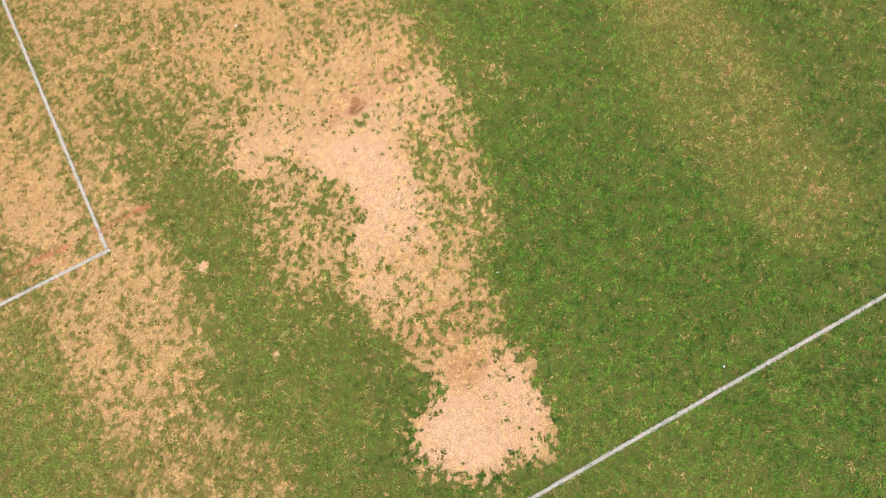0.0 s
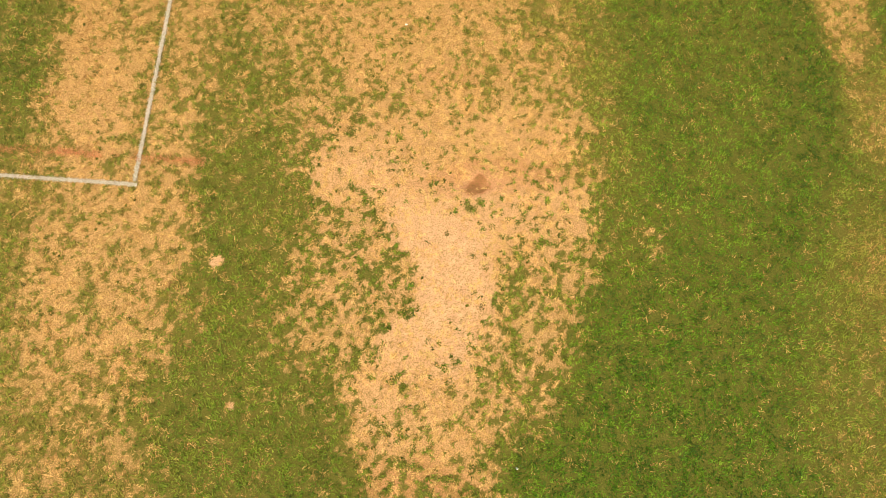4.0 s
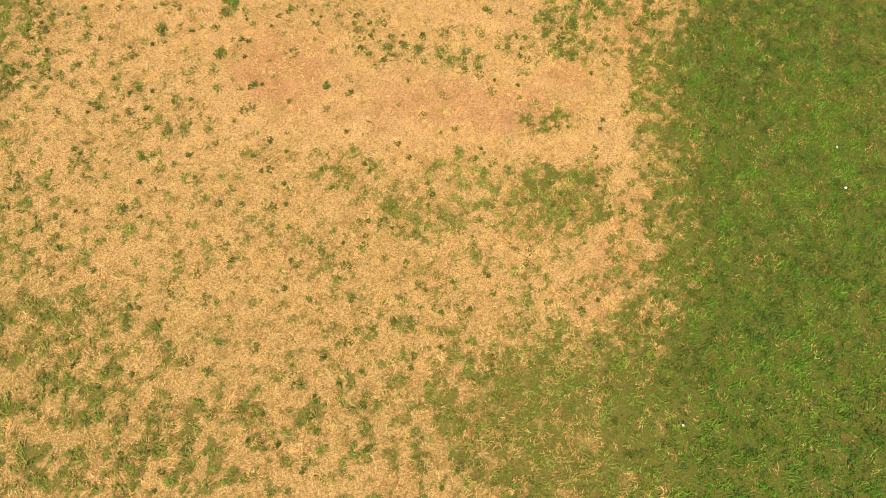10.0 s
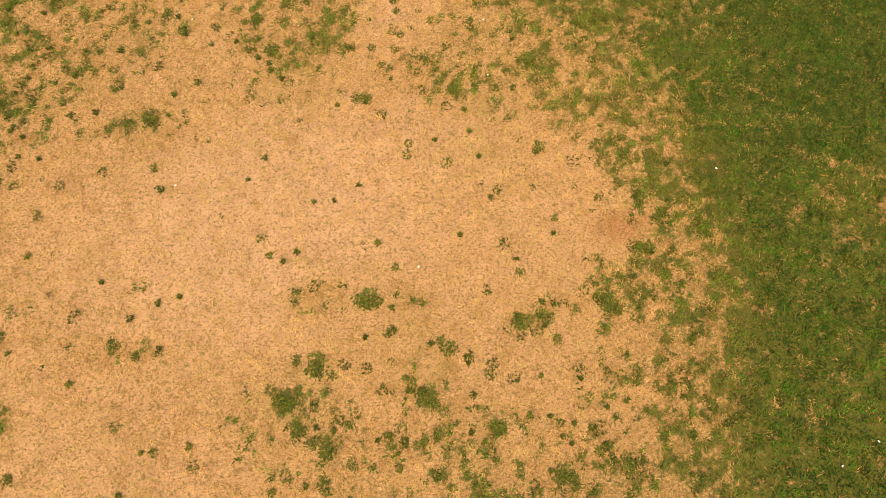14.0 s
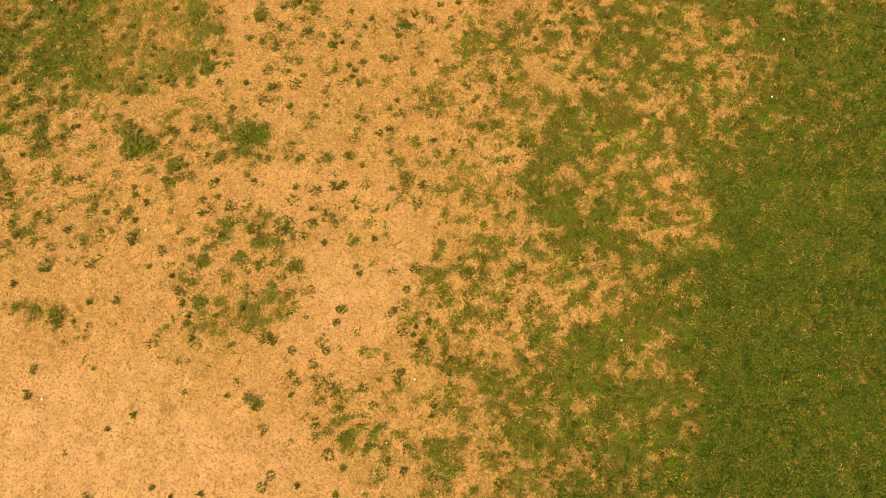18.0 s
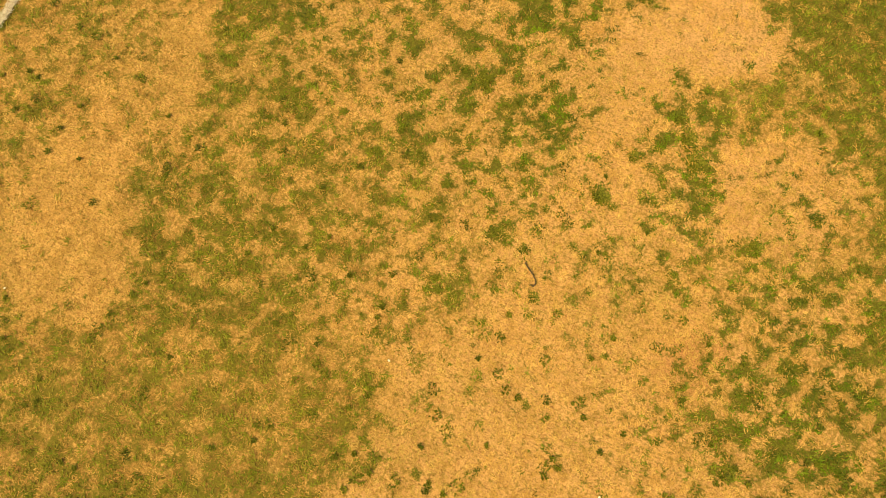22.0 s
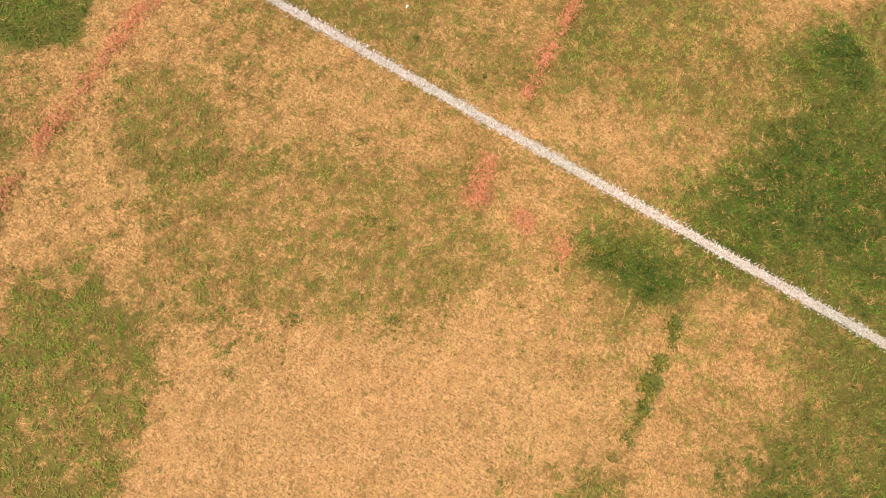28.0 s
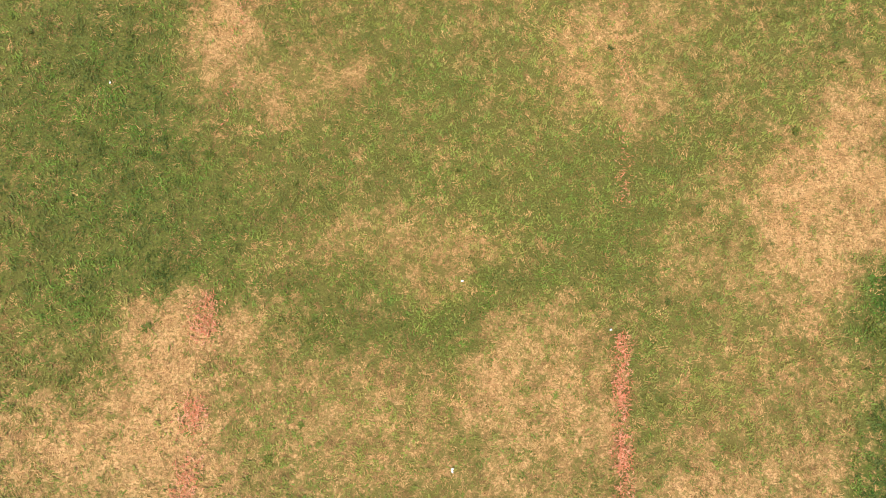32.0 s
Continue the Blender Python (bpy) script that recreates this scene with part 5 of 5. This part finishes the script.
def tuft(x, y, r):
    """A weed of three or four rosettes round its root."""
    root = new("weed_tuft")
    z = float(height(np.array([x]), np.array([y]))[0])
    root.matrix_world = pose(x, y, z, 0, 0, random.uniform(0, 360))
    kind = "large leafy" if r > 0.06 else "small"
    tagged(root, kind + " dark green weed tuft on worn sandy earth", "weed", "weed tufts on the worn earth")
    n = 4 if r > 0.05 else 3
    for i in range(n):
        ob = new("rosette", TUFTS[random.randrange(5)])
        a, q, s = 2 * math.pi * (i + random.uniform(-0.25, 0.25)) / n, r * random.uniform(0.05, 0.5), r * random.uniform(0.4, 0.75)
        ob.parent = root
        ob.matrix_basis = pose(q * math.cos(a), q * math.sin(a), 0, 0, 0, random.uniform(0, 360)) @ Matrix.Diagonal((s, s, 0.7 * s, 1.0))


tuft(3.99, 8.54, 0.071)
tuft(4.24, 8.87, 0.084)
tuft(3.88, 8.56, 0.044)
tuft(3.35, 7.71, 0.031)
tuft(2.91, 8.66, 0.044)
tuft(3.04, 8.62, 0.038)
tuft(5.04, 8.73, 0.061)
tuft(3.83, 8.35, 0.075)
tuft(3.90, 8.23, 0.059)
tuft(4.04, 8.11, 0.063)
tuft(3.97, 8.15, 0.048)
tuft(4.17, 8.04, 0.037)
tuft(4.67, 8.60, 0.055)
tuft(4.56, 8.38, 0.060)
tuft(4.60, 8.17, 0.048)
tuft(4.90, 8.20, 0.064)
tuft(5.23, 8.64, 0.044)
tuft(3.29, 7.38, 0.045)
tuft(3.59, 7.09, 0.034)
tuft(4.29, 7.01, 0.053)
tuft(4.88, 7.08, 0.049)
tuft(5.15, 7.06, 0.069)
tuft(4.16, 7.25, 0.030)
tuft(5.21, 7.96, 0.074)
tuft(4.62, 7.98, 0.047)
tuft(4.67, 7.26, 0.060)
tuft(3.13, 7.63, 0.045)
tuft(5.54, 8.00, 0.058)
tuft(6.78, 9.26, 0.047)
tuft(6.84, 9.02, 0.075)
tuft(5.51, 8.84, 0.062)
tuft(5.76, 9.10, 0.052)
tuft(5.06, 8.99, 0.034)
tuft(3.38, 11.13, 0.051)
tuft(3.69, 10.35, 0.059)
tuft(3.69, 10.23, 0.037)
tuft(3.45, 11.32, 0.085)
tuft(4.24, 10.03, 0.047)
tuft(5.18, 10.25, 0.062)
tuft(2.99, 9.95, 0.074)
tuft(3.17, 10.98, 0.062)
tuft(2.91, 10.96, 0.079)
tuft(4.72, 10.07, 0.046)
tuft(3.06, 9.64, 0.036)
tuft(5.20, 9.70, 0.050)
tuft(5.83, 9.51, 0.058)
tuft(5.50, 10.47, 0.057)
tuft(3.61, 10.56, 0.043)
tuft(3.76, 10.66, 0.049)
tuft(3.94, 11.38, 0.057)
tuft(3.03, 11.57, 0.058)
tuft(4.40, 11.45, 0.056)
tuft(4.08, 10.77, 0.049)
tuft(3.17, 10.97, 0.051)
tuft(2.91, 10.98, 0.109)
tuft(3.44, 11.32, 0.091)
tuft(4.19, 10.02, 0.047)
tuft(4.75, 10.07, 0.051)
tuft(5.19, 10.25, 0.060)
tuft(5.50, 10.47, 0.060)
tuft(3.77, 10.68, 0.055)
tuft(3.59, 10.56, 0.055)
tuft(4.06, 10.74, 0.038)
tuft(3.07, 10.62, 0.050)
tuft(3.48, 12.61, 0.044)
tuft(3.38, 11.12, 0.042)
tuft(3.16, 10.97, 0.048)
tuft(2.97, 11.01, 0.080)
tuft(3.44, 11.34, 0.063)
tuft(4.18, 12.70, 0.069)
tuft(3.66, 12.96, 0.033)
tuft(3.96, 12.31, 0.027)
tuft(3.00, 11.59, 0.044)
tuft(4.10, 10.75, 0.045)
tuft(4.63, 11.92, 0.035)
tuft(3.15, 12.00, 0.044)
tuft(2.81, 11.82, 0.061)
tuft(3.09, 12.18, 0.055)
tuft(3.48, 12.62, 0.050)
tuft(3.16, 12.00, 0.059)
tuft(4.33, 12.65, 0.053)
tuft(4.16, 12.69, 0.063)
tuft(4.61, 13.80, 0.065)
tuft(3.62, 13.65, 0.036)
tuft(2.76, 14.52, 0.045)
tuft(3.10, 14.39, 0.044)
tuft(4.35, 14.90, 0.064)
tuft(3.53, 14.80, 0.066)
tuft(4.02, 14.56, 0.043)
tuft(3.28, 13.12, 0.036)
tuft(3.26, 12.88, 0.030)
tuft(3.68, 13.00, 0.040)
tuft(2.75, 14.51, 0.043)
tuft(3.14, 15.98, 0.047)
tuft(3.50, 14.81, 0.063)
tuft(3.78, 14.90, 0.048)
tuft(3.10, 14.37, 0.042)
tuft(3.29, 14.61, 0.038)
tuft(3.27, 14.36, 0.033)
tuft(2.68, 15.16, 0.065)
tuft(2.57, 14.57, 0.053)
tuft(3.59, 15.09, 0.054)
tuft(3.72, 15.42, 0.065)
tuft(3.82, 15.30, 0.084)
tuft(3.90, 15.19, 0.073)
tuft(3.60, 14.78, 0.038)
tuft(3.53, 16.47, 0.043)
tuft(3.50, 14.49, 0.042)
tuft(2.55, 15.16, 0.040)
tuft(3.43, 14.16, 0.046)
tuft(3.28, 16.00, 0.052)
tuft(2.93, 16.08, 0.053)
tuft(1.69, 6.31, 0.060)
tuft(2.17, 7.02, 0.056)
tuft(2.18, 6.84, 0.062)
tuft(2.19, 6.66, 0.069)
tuft(2.19, 6.51, 0.054)
tuft(2.13, 6.36, 0.047)
tuft(2.21, 6.13, 0.067)
tuft(3.38, 7.42, 0.043)
tuft(4.26, 7.05, 0.063)
tuft(4.91, 7.14, 0.057)
tuft(5.02, 6.72, 0.070)
tuft(3.24, 6.53, 0.034)
tuft(1.20, 7.03, 0.063)
tuft(5.65, 6.56, 0.062)
tuft(3.10, 5.95, 0.053)
tuft(-1.63, 17.43, 0.026)
tuft(-1.62, 17.38, 0.031)
tuft(-1.62, 17.60, 0.027)
tuft(-1.60, 17.27, 0.026)
tuft(-1.64, 17.82, 0.036)
tuft(-1.64, 19.43, 0.077)
tuft(-1.58, 19.36, 0.056)
tuft(-2.15, 18.02, 0.061)
tuft(-2.02, 18.06, 0.079)
tuft(-1.66, 17.86, 0.063)
tuft(-1.64, 17.67, 0.058)
tuft(-1.64, 17.56, 0.078)
tuft(-1.62, 17.45, 0.053)
tuft(-1.63, 17.30, 0.043)
tuft(-1.65, 17.18, 0.043)
tuft(-1.64, 17.79, 0.044)


# ---- fallen white petals ----
def petal_mesh():
    bm = bmesh.new()
    rim = [bm.verts.new((math.cos(a) * (1 + 0.25 * math.sin(2 * a)), math.sin(a) * 0.75, 0.28 + 0.12 * math.sin(3 * a))) for a in (i * math.pi / 4 for i in range(8))]
    low = bm.verts.new((0.1, 0, 0.05))
    for i in range(8):
        bm.faces.new((low, rim[i], rim[(i + 1) % 8]))
    me = bpy.data.meshes.new("petal")
    bm.to_mesh(me)
    bm.free()
    me.materials.append(PETAL)
    return me


PETALS = petal_mesh()


def petal(x, y, r):
    ob = new("petal", PETALS)
    z = float(height(np.array([x]), np.array([y]))[0]) + 0.012
    ob.matrix_world = pose(x, y, z, random.uniform(-15, 15), random.uniform(-15, 15), random.uniform(0, 360)) @ Matrix.Scale(r, 4)
    tagged(ob, "small white fallen petal lying on the turf", "petal", "white petals on the turf")


petal(7.08, -5.76, 0.018)
petal(4.97, -3.08, 0.018)
petal(9.79, -3.89, 0.018)
petal(3.24, 2.54, 0.018)
petal(7.17, 5.87, 0.012)
petal(6.02, 3.62, 0.011)
petal(7.23, 5.54, 0.012)
petal(6.59, 7.97, 0.007)
petal(6.79, 8.08, 0.007)
petal(2.84, 7.32, 0.007)
petal(3.15, 7.75, 0.007)
petal(4.52, 9.04, 0.008)
petal(2.16, 9.39, 0.008)
petal(3.22, 10.57, 0.007)
petal(4.93, 10.50, 0.007)
petal(3.19, 9.54, 0.007)
petal(6.17, 9.54, 0.007)
petal(4.94, 10.15, 0.007)
petal(5.81, 11.15, 0.007)
petal(1.95, 11.55, 0.008)
petal(3.73, 12.83, 0.007)
petal(5.98, 13.12, 0.007)
petal(6.04, 12.76, 0.007)
petal(2.91, 13.54, 0.007)
petal(4.99, 15.03, 0.007)
petal(4.11, 13.42, 0.007)
petal(0.19, 13.74, 0.007)
petal(0.34, 13.04, 0.006)
petal(0.94, 12.97, 0.006)
petal(-2.46, 15.52, 0.006)
petal(-2.54, 15.51, 0.006)
petal(-1.11, 17.15, 0.006)
petal(-0.95, 17.01, 0.006)
petal(-3.59, 18.62, 0.006)
petal(-3.62, 19.47, 0.007)
petal(-2.91, 19.31, 0.006)
petal(-5.98, 18.58, 0.006)
petal(-5.40, 20.26, 0.006)
petal(-3.59, 18.63, 0.007)


# ---- a dead twig ----
def twig(x, y, turn):
    z = float(height(np.array([x]), np.array([y]))[0]) + 0.02
    base = new("twig")
    base.matrix_world = pose(x, y, z, 0, 0, turn)
    tagged(base, "thin dark hooked twig lying on dry grass", "twig")
    for name, pts in (("stem", ((-0.03, 0.07, 0.004), (-0.02, 0.045, 0.008), (0.004, 0.01, 0.006), (0.018, -0.02, 0.006), (0.016, -0.045, 0.004))),
                      ("hook", ((0.016, -0.045, 0.004), (0.004, -0.056, 0.006), (-0.008, -0.046, 0.004)))):
        cu = bpy.data.curves.new(name, "CURVE")
        cu.dimensions, cu.bevel_depth, cu.bevel_resolution = "3D", 0.0045, 1
        sp = cu.splines.new("POLY")
        sp.points.add(len(pts) - 1)
        for i, (p, q) in enumerate(zip(sp.points, pts)):
            p.co, p.radius = (*q, 1.0), 1.0 - 0.12 * i
        tmp = bpy.data.objects.new(name, cu)
        me = bpy.data.meshes.new_from_object(tmp)
        bpy.data.objects.remove(tmp)
        me.materials.clear()
        me.materials.append(BARK)
        new(name, me).parent = base


twig(3.37, 14.25, 27)


# ---- dark pebbles ----
def pebble(x, y, r, label="small dark pebble beside a white line"):
    bm = bmesh.new()
    bmesh.ops.create_icosphere(bm, subdivisions=2, radius=r)
    for v in bm.verts:
        v.co *= 0.8 + 0.4 * noise.noise(v.co * 60 + Vector((x, y, 0)))
        v.co.z *= 0.6
    me = bpy.data.meshes.new("pebble")
    bm.to_mesh(me)
    bm.free()
    me.materials.append(BARK)
    ob = new("pebble", me)
    ob.location = (x, y, float(height(np.array([x]), np.array([y]))[0]) + 0.012)
    tagged(ob, label, "pebble", "dark pebbles on the field")


pebble(0.03, 15.85, 0.013)
pebble(-0.02, 16.9, 0.014)
pebble(-0.25, 16.67, 0.009)
pebble(4.20, 7.21, 0.012, "small dark pebble lying on worn sandy earth")
